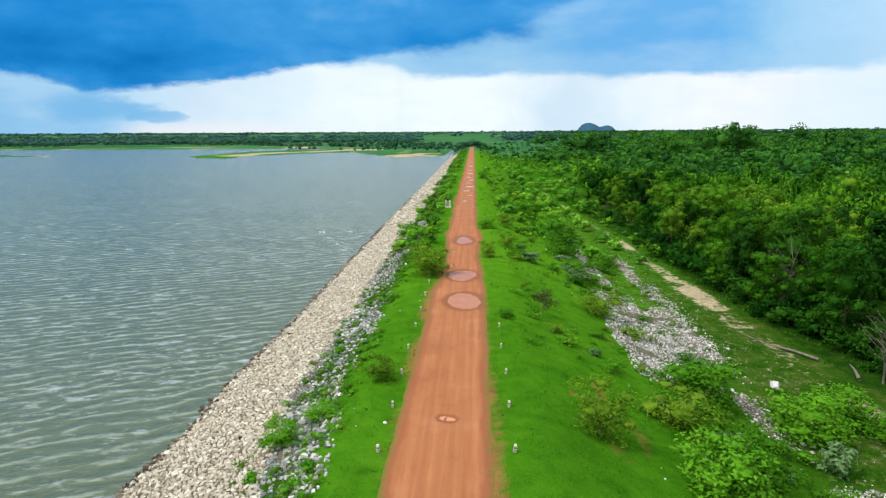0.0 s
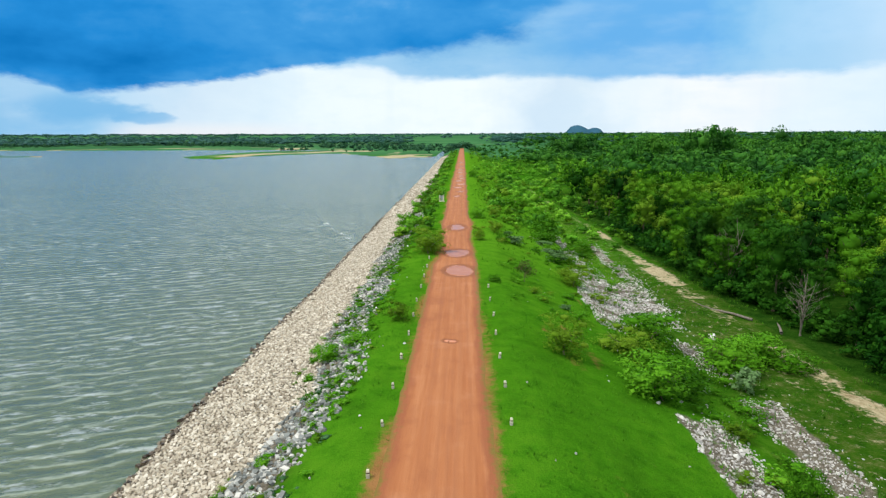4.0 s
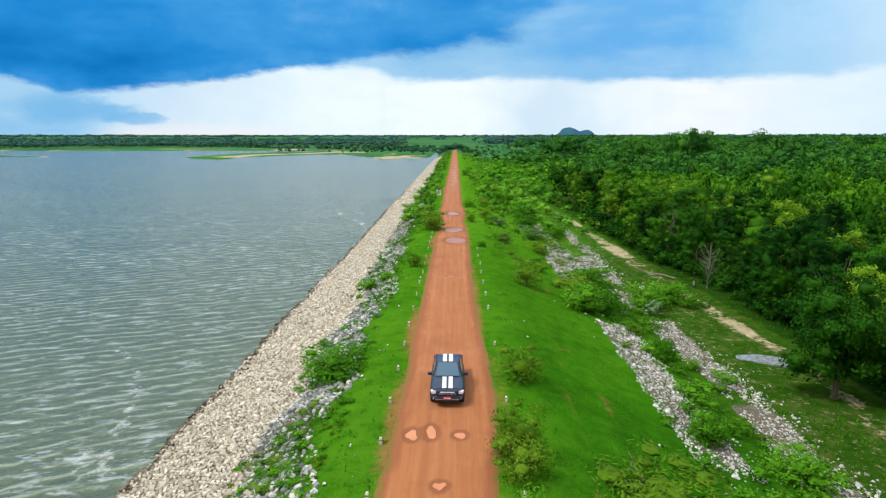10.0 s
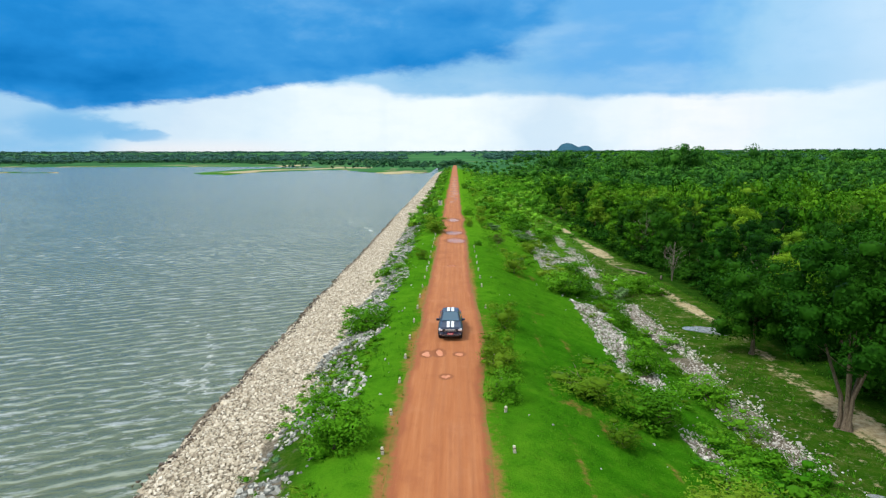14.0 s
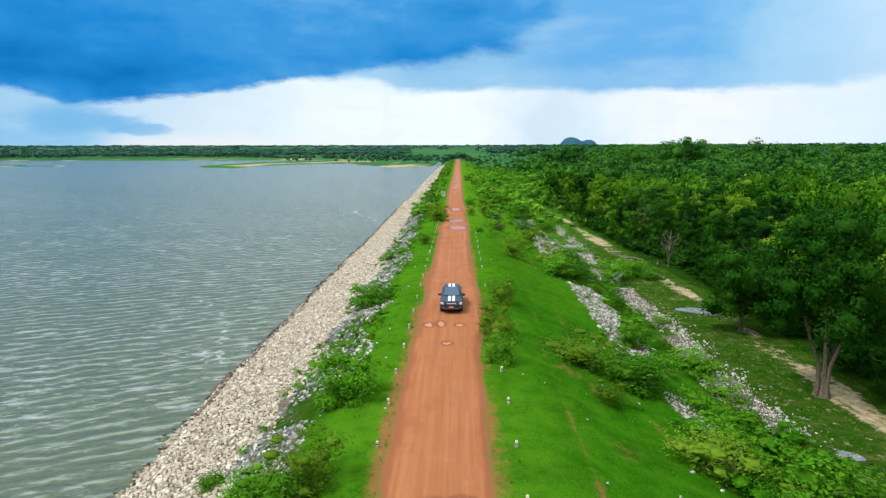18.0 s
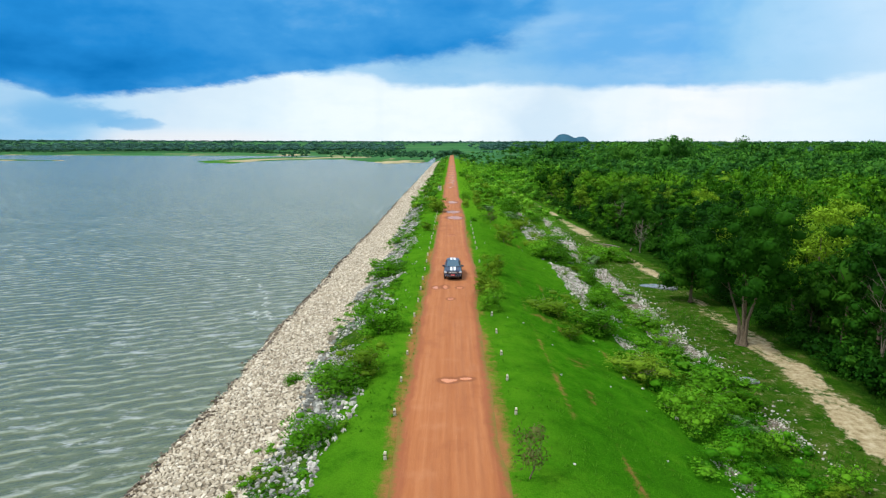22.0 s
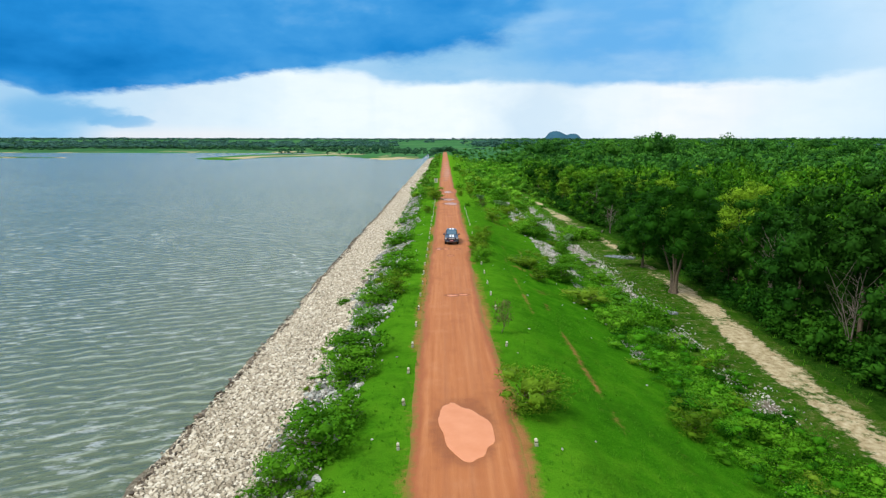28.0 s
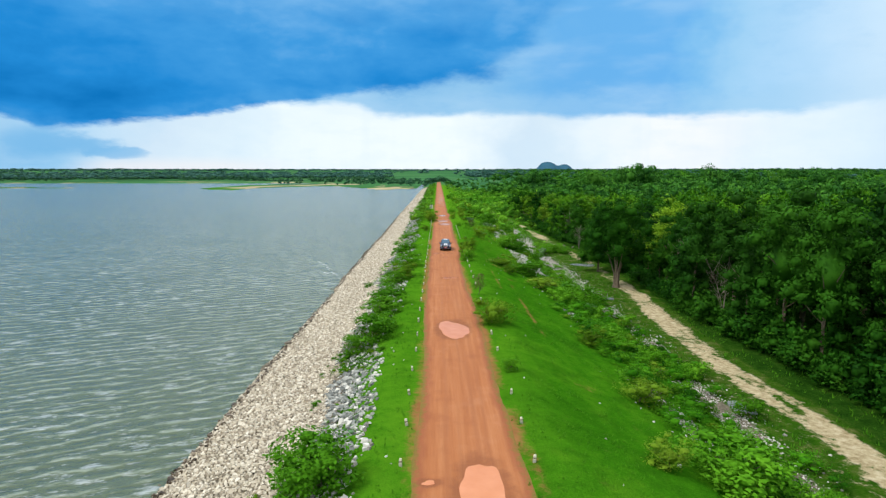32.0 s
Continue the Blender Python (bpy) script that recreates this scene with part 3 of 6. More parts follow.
def road_edges(y):
    y = np.asarray(y, float)
    l = np.interp(y, ROAD_Y, ROAD_L) - 0.2 + bumps(y * 0, y, 3.1) * 0.16 + bumps(y * 0 + 9, y, 1.6) * 0.05
    r = np.interp(y, ROAD_Y, ROAD_R) + 0.18 + bumps(y * 0 + 4, y, 3.4) * 0.16 + bumps(y * 0 + 17, y, 1.5) * 0.05
    return l, r


TRACK_Y = [-140, -52, -42, -27, -15, 0, 13, 27, 41, 48, 58, 94, 112, 129, 163, 200, 260, 420]
TRACK_X = [28.6, 29.0, 29.2, 28.8, 29.8, 31.1, 32.2, 32.5, 33.3, 32.7, 32.0, 30.6, 30.2, 30.3, 28.6, 26.6, 26, 30]
TRACK_W = [1.2, 1.3, 1.3, 1.2, 1.5, 1.3, 1.3, 1.0, 0.9, 1.0, 1.0, 1.5, 0.8, 0.8, 0.7, 0.7, 0.6, 0.5]
TRACK_S = [1.0, 1.0, 1.05, 1.0, 1.0, 0.95, 0.9, 0.55, 0.6, 0.95, 0.9, 1.0, 0.6, 0.75, 0.55, 0.7, 0.5, 0.3]
# stretches of pale rubble at the toe: x0, x1, y0, y1
RUBBLE = [(16.0, 20.5, 62, 88), (14.4, 17.5, 60, 74), (17.6, 19.6, 92, 120), (20.0, 25.0, 68, 86), (24.2, 25.6, 88, 118), (21.8, 23.4, 55, 63), (14.6, 18.0, 15, 42), (22.6, 25.2, 30, 48.5),
          (22.2, 25.0, 20, 28), (21.0, 24.6, 6, 16), (15.1, 16.8, 0, 6), (15.9, 17.2, -52, -43), (21.4, 23.8, -48.5, -36.5), (21.8, 23.2, -58, -53), (15.5, 16.7, -19, -15), (22.6, 24.6, -9, -5), (23.0, 24.2, -18.2, -16.4), (22.5, 25.0, -25, -21.5)]
HEAPS = ((-62, -47), (-34.5, -29.5), (-18.5, -10.5), (-9, -4), (5, 9.5), (14.5, 19), (24, 38), (42, 49), (62, 69))
PUDDLES = [(0.45, 67.8, 1.45, 2.5), (0.12, 77.5, 1.4, 2.3), (-0.03, 98.5, 1.1, 2.6), (-0.3, 45.4, 0.22, 0.2), (0.05, 45.3, 0.26, 0.24), (-1.77, 10.7, 0.27, 0.5), (-0.8, 11.0, 0.25, 0.6),
           (0.67, 10.7, 0.26, 0.3), (-0.26, 6.3, 0.24, 0.28), (-0.33, -13.0, 0.46, 0.26), (0.73, -12.7, 0.36, 0.2), (-0.05, -38.7, 1.3, 2.85), (0.6, -66.0, 1.0, 2.6), (-1.85, -65.2, 0.3, 0.2),
           (-0.6, 148, 0.7, 1.2), (0.4, 160, 0.9, 1.0), (-0.5, 172, 1.1, 1.6), (0.3, 184, 1.3, 2.0), (-0.2, 197, 1.2, 1.6), (0.5, 208, 1.0, 1.5), (-0.3, 221, 1.3, 2.2), (0.1, 240, 1.3, 2.4),
           (-0.2, 262, 1.2, 2.2), (0.3, 290, 1.2, 3.0), (0.0, 330, 1.2, 3.0)]


def spread(lo, hi, fine_lo, fine_hi, step, grow=1.09):
    """Grid lines, close together between fine_lo and fine_hi and wider apart outside."""
    mid = list(np.arange(fine_lo, fine_hi + step / 2, step))
    for end, sign in ((hi, 1), (lo, -1)):
        s, at = step, (fine_hi if sign > 0 else fine_lo)
        out = []
        while (end - at) * sign > 0:
            s = min(s * grow, max(9.0, abs(at) * 0.07))
            at += s * sign
            out.append(at)
        mid = mid + out if sign > 0 else out[::-1] + mid
    return np.array(mid)


def grid(name, xs, ys, zfun, mat, smooth=True):
    X, Y = np.meshgrid(xs, ys)
    V = np.stack([X, Y, zfun(X, Y)], -1).reshape(-1, 3)
    nx, ny = len(xs), len(ys)
    i = (np.arange(ny - 1)[:, None] * nx + np.arange(nx - 1)[None]).ravel()
    me = mesh_np(name, V, np.stack([i, i + 1, i + nx + 1, i + nx], 1), mat, smooth)
    return me, V


def make_ground():
    xs = spread(-2600, 2600, -20, 38, 0.65)
    ys = spread(-900, 4700, -115, 130, 0.8, 1.06)
    me, V = grid("ground", xs, ys, height, GROUND)
    x, y = V[:, 0], V[:, 1]
    tx, tw = np.interp(y, TRACK_Y, TRACK_X), np.interp(y, TRACK_Y, TRACK_W)
    d = np.abs(x - tx - bumps(x * 0, y, 6) * 0.5)
    soil = (1 - smooth01(d, tw * 0.5, tw * 2.2)) * (0.66 + 0.36 * bumps(x, y, 3)) * np.interp(y, TRACK_Y, TRACK_S) * np.where((y > 62) & (y < 86), 0.55, 1.0)
    soil = soil - 0.5 * np.exp(-((x - tx) / 0.4) ** 2) * smooth01(bumps(x, y, 5), -0.2, 0.3) * (y < -22)
    soil = np.maximum(soil, 0.3 * (np.abs(x - 27.5) < 5) * (x < tx + 1.5) * (y < 180))
    shore = (x < -24) & (V[:, 2] > -4.2) & (V[:, 2] < -3.2) & ~((shore_y(x) < y - 25) & ~inside(x, y, SPIT))
    soil = np.maximum(soil, np.where(shore & (bumps(x, y, 40) > 0.2), 0.6, 0))
    attribute(me, "soil", np.where(y > 300, np.where(x > -20, 0, soil), soil))
    stone = smooth01(-x, 9.2, 10.6) * (x > -30) * (y < 540)
    stone = np.maximum(stone, 0.36 * smooth01(-x, 6.2, 7.6) * (x > -30) * (y < 300))
    for y0, y1 in HEAPS:
        stone = np.maximum(stone, 0.9 * smooth01(-x, 7.2, 8.2) * (x > -30) * smooth01(y, y0 - 1, y0 + 1) * (1 - smooth01(y, y1 - 1, y1 + 1)))
    for x0, x1, y0, y1 in RUBBLE:
        stone = np.maximum(stone, smooth01(x, x0 - 0.8, x0 + 0.5) * smooth01(-x, -x1 - 0.8, -x1 + 0.5) * smooth01(y, y0 - 1.5, y0 + 1.5) * smooth01(-y, -y1 - 1.5, -y1 + 1.5) * (0.7 + 0.35 * bumps(x + 20, y, 2.2)))
    attribute(me, "stone", stone)
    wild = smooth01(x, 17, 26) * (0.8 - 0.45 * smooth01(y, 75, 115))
    # values near one past the track bring in the painted canopy shade
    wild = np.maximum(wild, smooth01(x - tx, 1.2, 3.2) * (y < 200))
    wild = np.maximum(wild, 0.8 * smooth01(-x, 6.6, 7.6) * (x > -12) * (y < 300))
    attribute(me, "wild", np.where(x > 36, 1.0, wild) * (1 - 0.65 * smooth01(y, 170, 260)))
    attribute(me, "field", np.maximum(smooth01(np.abs(y), 480, 620), smooth01(np.abs(x), 260, 420)) * (1 - smooth01(x / (np.abs(y) + 1), 0.12, 0.22)))
    # paler lawn by the road, wider on the left, and along the far right
    verge = np.where(x < 0, 1 - smooth01(-x, 5.5, 9.5), 0.75 * (1 - smooth01(x, 3.2, 7.5))) * (0.8 + 0.35 * bumps(x, y, 5))
    verge = np.maximum(verge, (0.5 * smooth01(y, 14, 40) + 1.0 * smooth01(y, 50, 95)) * (x > 2) * (1 - smooth01(x, 22, 30)))
    attribute(me, "verge", verge * (y < 600))
    l, r = road_edges(y)
    apron = 0.75 + 0.75 * bumps(x * 0 + np.sign(x) * 5, y, 5)
    red = np.maximum((1 - smooth01(l - x, -0.3, 1.25)) * (x < 0), (1 - smooth01(x - r, -0.3, 0.95)) * (x > 0)) * apron
    trail_a = np.interp(y, [-46, -20, -8, 0, 5, 12, 20, 45], [6.2, 6.4, 6.75, 6.85, 6.7, 7.1, 7.6, 8.6])
    trail_b = np.interp(y, [-46, -20, -8, 0, 5, 9, 45], [8.4, 8.7, 8.8, 9.15, 9.4, 9.6, 11.0])
    lines = sum(np.exp(-((x - q - bumps(x * 0, y, 4) * 0.2) / 0.26) ** 2) for q in (trail_a, trail_b)) * smooth01(y, -46, -30) * (1 - smooth01(y, 20, 50)) * (0.9 + 0.5 * bumps(x * 0 + 3, y, 3))
    lines = lines + 0.8 * np.exp(-((x - r - 0.6) / 0.22) ** 2)
    red = np.maximum(red, lines * 0.62 * (0.9 + 0.4 * bumps(x, y, 7)) * (y < 80))
    worn = smooth01(bumps(x + 40, y, 4.5), 0.35, 0.7) * np.exp(-((x - 9) / 2.5) ** 2) * (y < 60) * 0.45
    for px, py, rx, ry in ((7.6, 4.4, 0.7, 0.9), (8.5, 3.8, 0.8, 1.2), (9.3, 2.2, 0.7, 1.4), (9.4, 53.0, 0.7, 2.2), (10.8, 47.5, 0.6, 2.5), (7.6, 51.0, 0.5, 1.6), (13.2, 66.0, 0.6, 2.0), (16.0, 3.0, 0.6, 1.0), (12.4, -1.0, 0.5, 1.6)):
        q = np.hypot((x - px) / rx, (y - py) / ry) + 0.35 * bumps(x, y, 1.2)
        worn = np.maximum(worn, 0.55 * (1 - smooth01(q, 0.5, 1.25)))
    attribute(me, "red", np.maximum(red, worn) * (y < 600))
    ob = new("ground", me)
    tagged(ob, "grassy embankment and green plain reaching the horizon", "ground", kind="structure")


def make_lake():
    xs = np.concatenate([-spread(16.0, 2600, 16.0, 54, 0.6, 1.12)[::-1]])
    ys = spread(-900, 1300, -4, 50, 0.6, 1.08)
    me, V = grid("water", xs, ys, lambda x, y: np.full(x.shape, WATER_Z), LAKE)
    x, y = V[:, 0], V[:, 1]
    foam = np.zeros(len(x))
    # drifting foam lines: x, y from the bank outwards
    for line, w in ((((-19.4, 13), (-21.2, 17), (-22.6, 22), (-24.6, 27), (-29, 32.5), (-36, 37), (-52, 45)), 0.75), (((-20.6, 12.5), (-21.9, 15), (-22.6, 17.5)), 0.55),
                    (((-18.5, 108), (-20.2, 112), (-24, 121), (-28, 129), (-38, 160), (-62, 194)), 1.6)):
        d = np.full(len(x), 1e9)
        for (x0, y0), (x1, y1) in zip(line, line[1:]):
            u = np.clip(((x - x0) * (x1 - x0) + (y - y0) * (y1 - y0)) / ((x1 - x0) ** 2 + (y1 - y0) ** 2), 0, 1)
            d = np.minimum(d, np.hypot(x - x0 - u * (x1 - x0), y - y0 - u * (y1 - y0)))
        foam = np.maximum(foam, (0.62 + 0.25 * bumps(x, y, 3)) * np.exp(-(d / w) ** 2) * np.clip(1.25 - (-x - 18) / 40, 0.45, 1))
    foam += 0.3 * (1 - smooth01(-x - 17.0 - bumps(x * 0, y, 2.5) * 0.3, 0.2, 0.9))
    attribute(me, "foam", foam)
    ob = new("water", me)
    tagged(ob, "grey-green wind-rippled reservoir water", "water", kind="structure")


def make_road():
    ys = np.concatenate([np.arange(-125, 118, 0.3), np.arange(118, ROAD_END + 2, 1.5)])
    s = np.linspace(0, 1, 33)
    l, r = road_edges(ys)
    X = l[:, None] * (1 - s) + r[:, None] * s
    Y = np.repeat(ys[:, None], len(s), 1)
    edge = np.minimum(s, 1 - s)[None] * 2
    Z = 0.035 * smooth01(edge, 0, 0.18) - 0.006 + smooth01(edge, 0, 0.15) * (0.018 * bumps(X, Y * 0.12, 0.5) + 0.012 * bumps(X, Y, 1.1))
    wet = np.zeros(X.shape)
    for px, py, rx, ry in PUDDLES:
        q = np.hypot((X - px) / (rx * 1.25 + 0.12), (Y - py) / (ry * 1.2 + 0.15))
        Z -= 0.05 * (1 - smooth01(q, 0.55, 1.1))
        wet = np.maximum(wet, (1 - smooth01(q, 0.8, 1.35 if rx > 1.2 else 1.7)) * (0.9 if rx < 0.6 or py > 0 else 0.62))
    V = np.stack([X, Y, Z + 0.012], -1).reshape(-1, 3)
    nx, ny = len(s), len(ys)
    i = (np.arange(ny - 1)[:, None] * nx + np.arange(nx - 1)[None]).ravel()
    me = mesh_np("road", V, np.stack([i, i + 1, i + nx + 1, i + nx], 1), ROAD, True)
    attribute(me, "wet", wet)
    lane = sum(np.exp(-((X - q - 0.12 * bumps(Y * 0 + q, Y, 14)) / w) ** 2) for q, w in ((-1.0, 0.16), (0.62, 0.16), (-0.3, 0.1), (1.2, 0.1), (0.2, 0.08)))
    attribute(me, "lane", np.clip(lane, 0, 1))
    attribute(me, "rim", np.minimum(X - l[:, None], r[:, None] - X))
    ob = new("road", me)
    tagged(ob, "rutted red laterite road along the embankment crest", "road", kind="structure")


def make_puddle(px, py, rx, ry, k, mat=None, z=0.03, label="", category="puddle", group="puddles on the road", name="puddle"):
    bm = bmesh.new()
    rng = random.Random(k)
    a = [rng.uniform(-1, 1) for _ in range(8)]
    ring = []
    for i in range(44):
        t = i / 44 * math.tau
        q = 1 + (0.3 if mat is not None or rx < 0.5 else 0.10) * a[0] * math.cos(2 * t + a[1] * 3) + (0.3 if rx < 0.5 else 0.14) * a[2] * math.cos(3 * t + a[3] * 3) + 0.06 * a[4] * math.cos(5 * t + a[5] * 3) + 0.035 * math.cos(9 * t + a[6] * 3)
        ring.append((rx * q * math.cos(t) - (0.16 if ry > 2.8 and mat is None else 0.0) * ry * q * math.sin(t), ry * q * math.sin(t)))
    top = [bm.verts.new((x, y, 0.0)) for x, y in ring]
    low = [bm.verts.new((x * 1.03, y * 1.03, -0.05 if mat is None else -0.4)) for x, y in ring]
    bm.faces.new(top)
    for i in range(44):
        bm.faces.new((top[i], low[i], low[(i + 1) % 44], top[(i + 1) % 44]))
    me = bpy.data.meshes.new("puddle")
    bm.to_mesh(me)
    bm.free()
    me.materials.append(mat or (DULL_MUDWATER if 60 < py < 110 else MUDWATER))
    ob = new(name, me)
    ob.location = (px, py, z)
    tagged(ob, label or "wide shallow puddle of orange muddy water" if rx > 0.9 else "small pothole puddle of orange muddy water", category, group)


make_ground()
make_lake()
make_road()
for k, p in enumerate(PUDDLES):
    make_puddle(*p, k)

# ---- plants ----


def ball(center, radius, rng, seg=8, rings=5, squash=1.0):
    """A rough low ball that stops sight through a crown."""
    V, F = [], []
    for i in range(rings + 1):
        p = math.pi * i / rings
        for j in range(seg):
            a = math.tau * j / seg
            q = radius * (1 + rng.uniform(-0.12, 0.12))
            V.append((center[0] + q * math.sin(p) * math.cos(a), center[1] + q * math.sin(p) * math.sin(a), center[2] + q * squash * math.cos(p)))
    for i in range(rings):
        for j in range(seg):
            F.append((i * seg + j, i * seg + (j + 1) % seg, (i + 1) * seg + (j + 1) % seg, (i + 1) * seg + j))
    N = np.array(V) - np.array(center)
    return V, [q[::-1] for q in F], N / (np.linalg.norm(N, axis=1)[:, None] + 1e-6)


def leaves(rng, lobes, count, size, up=0.35, narrow=0.55, shell=(0.72, 1.08)):
    """Folded leaf sprays round lobes (x, y, z, radius, squash): vertices and four-cornered faces."""
    lobes = np.array(lobes, float)
    w = lobes[:, 3] ** 2
    which = rng.choice(len(lobes), count, p=w / w.sum())
    d = rng.normal(size=(count, 3))
    d[:, 2] = d[:, 2] + up
    d /= np.linalg.norm(d, axis=1)[:, None]
    L = lobes[which]
    rad = L[:, 3] * rng.uniform(shell[0], shell[1], count)
    c = L[:, :3] + d * rad[:, None] * np.stack([np.ones(count), np.ones(count), L[:, 4]], 1)
    nrm = d * 0.8 + rng.normal(size=(count, 3)) * 0.55 + np.array([0, 0, 0.35])
    nrm /= np.linalg.norm(nrm, axis=1)[:, None]
    t = np.cross(nrm, rng.normal(size=(count, 3)))
    t /= np.linalg.norm(t, axis=1)[:, None]
    b = np.cross(nrm, t)
    s = size * rng.uniform(0.6, 1.35, count)[:, None]
    droop = -np.array([0, 0, 1.0]) * s * 0.25
    V = np.stack([c - t * s, c - b * s * narrow + nrm * s * 0.12, c + t * s + droop, c + b * s * narrow + nrm * s * 0.12], 1).reshape(-1, 3)
    soft = d + nrm * 0.25 + np.array([0, 0, 0.15])
    soft /= np.linalg.norm(soft, axis=1)[:, None]
    return V, np.arange(count * 4).reshape(-1, 4), np.repeat(soft, 4, 0)


def joined(parts):
    """Vertices, faces and, where the pieces have them, normals of pieces put together."""
    V, F, N, k = [], [], [], 0
    for v, f, *n in parts:
        v, f = np.asarray(v, float), np.asarray(f, int)
        V.append(v)
        F.append(f + k)
        N += n
        k += len(v)
    return np.concatenate(V), np.concatenate(F), (np.concatenate(N) if N else None)


def tube(points, radii, sides=6):
    V, F = [], []
    for (x, y, z), r in zip(points, radii):
        for j in range(sides):
            a = math.tau * j / sides
            V.append((x + r * math.cos(a), y + r * math.sin(a), z))
    for i in range(len(points) - 1):
        for j in range(sides):
            F.append((i * sides + j, i * sides + (j + 1) % sides, (i + 1) * sides + (j + 1) % sides, (i + 1) * sides + j))
    return V, F


def limbs(rng, h, spread_r, r0, count, lean=0.3):
    """A tapered trunk with limbs."""
    top = (rng.uniform(-lean, lean), rng.uniform(-lean, lean), h)
    trunk = [(top[0] * k * k + rng.uniform(-0.06, 0.06), top[1] * k * k + rng.uniform(-0.06, 0.06), h * k) for k in (0, 0.06, 0.3, 0.6, 1.0)]
    parts = [tube(trunk, [r0 * 1.5, r0, r0 * 0.8, r0 * 0.55, r0 * 0.2], 8)]
    for i in range(count):
        a, k = math.tau * (i + rng.uniform(-0.3, 0.3)) / count, rng.uniform(0.35, 0.8)
        b = Vector((top[0] * k * k, top[1] * k * k, h * k))
        e = Vector((math.cos(a) * spread_r, math.sin(a) * spread_r, h * rng.uniform(0.15, 0.4)))
        pts = [b, b + e * 0.4 + Vector((0, 0, -0.1)), b + e * 0.75, b + e]
        parts.append(tube([tuple(p) for p in pts], [r0 * 0.4, r0 * 0.3, r0 * 0.2, r0 * 0.07], 5))
    return joined(parts)


def crown_lobes(rng, h, w, bottom, n, droop=0.0):
    """Lobes that fill an uneven crown between bottom and h with half width w."""
    lobes = []
    mid, half = (h + bottom) / 2, (h - bottom) / 2
    for i in range(n):
        a, q = rng.uniform(0, math.tau), math.sqrt(rng.uniform(0.05, 1))
        zz = rng.uniform(-0.85, 0.85)
        lim = math.sqrt(max(0.15, 1 - zz ** 4)) * w * (0.72 if n < 23 else 0.8)
        r = w * rng.uniform(0.26, 0.44) * (1.0 if n < 23 else 0.74)
        lobes.append((math.cos(a) * q * lim, math.sin(a) * q * lim, mid + zz * (half - r * 0.6), r, rng.uniform(0.6, 0.85)))
    lobes.append((0, 0, mid, w * 0.62, half / w * 0.9))
    return lobes


def plant_meshes(name, seed, h, w, bottom, lobes_n, leaf_n, leaf, mat, r0, limb_n=5, narrow=0.55, core=0.44, shell=(0.66, 1.1)):
    rng, nr = random.Random(seed), np.random.default_rng(seed)
    lobes = crown_lobes(rng, h, w, bottom, lobes_n)
    bits = [leaves(nr, lobes, leaf_n, leaf, narrow=narrow, shell=shell)]
    if core:
        bits += [ball(l[:3], l[3] * core, rng, 6, 3, l[4]) for l in (lobes if h > 2 else lobes[-9:])]
    v, f, nn = joined(bits)
    crown = mesh_np("crown", v, f, mat, True, nn)
    trunk = mesh_np("trunk", *limbs(rng, bottom + (h - bottom) * 0.6, w * 0.6, r0, limb_n)[:2], BARK, True)
    return trunk, crown


def plant(name, meshes, x, y, label, category, group="", scale=1.0, turn=0.0, sink=0.05, stretch=1.0, parts=("trunk", "crown")):
    top = new(name)
    top.matrix_world = Matrix.Translation((x, y, lift(x, y) - sink)) @ Matrix.Rotation(turn, 4, "Z") @ Matrix.Diagonal((scale, scale, scale * stretch, 1))
    for pname, me in zip(parts, meshes):
        child(pname, me, top)
    return tagged(top, label, category, group)


PLANT_RNG = random.Random(5)

# forest trees: height about 12 m, half width about 3.6 m at scale 1
TREE_KINDS = [
    (plant_meshes("tree", 11, 12, 3.7, 1.4, 34, 3700, 0.15, TREE_LEAF, 0.2, 5, 0.55, 0.62, (0.74, 1.12)), "mid-green broadleaf tree with a dense leafy crown"),
    (plant_meshes("tree", 12, 12.5, 3.2, 0.6, 38, 3700, 0.15, DEEP_LEAF, 0.18, 5, 0.55, 0.62, (0.72, 1.14)), "dark green broadleaf tree with a tall leafy crown"),
    (plant_meshes("tree", 13, 11, 4.0, 0.9, 36, 3700, 0.15, TREE_LEAF, 0.22, 5, 0.55, 0.62, (0.74, 1.12)), "spreading green broadleaf tree at the forest edge"),
    (plant_meshes("tree", 14, 12.2, 3.4, 2.0, 26, 3300, 0.145, LIME_LEAF, 0.17, 5, 0.5, 0.5, (0.66, 1.16)), "yellow-green tree with a light airy crown"),
    (plant_meshes("tree", 15, 13, 3.0, 0.4, 42, 3700, 0.15, SHADE_LEAF, 0.19, 5, 0.55, 0.62, (0.72, 1.14)), "tall dark forest tree hung with creepers"),
]
SMALL_KINDS = [
    (plant_meshes("tree", 21, 12, 3.8, 1.5, 26, 1350, 0.21, TREE_LEAF, 0.2, 3, 0.55, 0.66, (0.76, 1.1)), "green forest tree with a rounded crown"),
    (plant_meshes("tree", 22, 12, 3.5, 1.5, 26, 1350, 0.21, DEEP_LEAF, 0.2, 3, 0.55, 0.66, (0.76, 1.1)), "dark green forest tree with a dense crown"),
    (plant_meshes("tree", 23, 11.5, 3.6, 1.5, 24, 1350, 0.21, LIME_LEAF, 0.2, 3, 0.55, 0.6, (0.76, 1.1)), "lime-green forest tree with a light crown"),
]
EDGE_Y = [-150, -60, -41, -28, -18, -5, 12, 20, 26, 34, 48, 62, 70, 77, 83, 90, 110, 135, 160, 200, 260, 330, 420, 520]
EDGE_X = [36, 38.5, 37.8, 36.6, 35.6, 36, 36.5, 37.5, 38, 38, 38.5, 38.5, 38.2, 37.6, 35.8, 35.2, 35.4, 35.8, 36.2, 36.8, 39, 44, 56, 84]


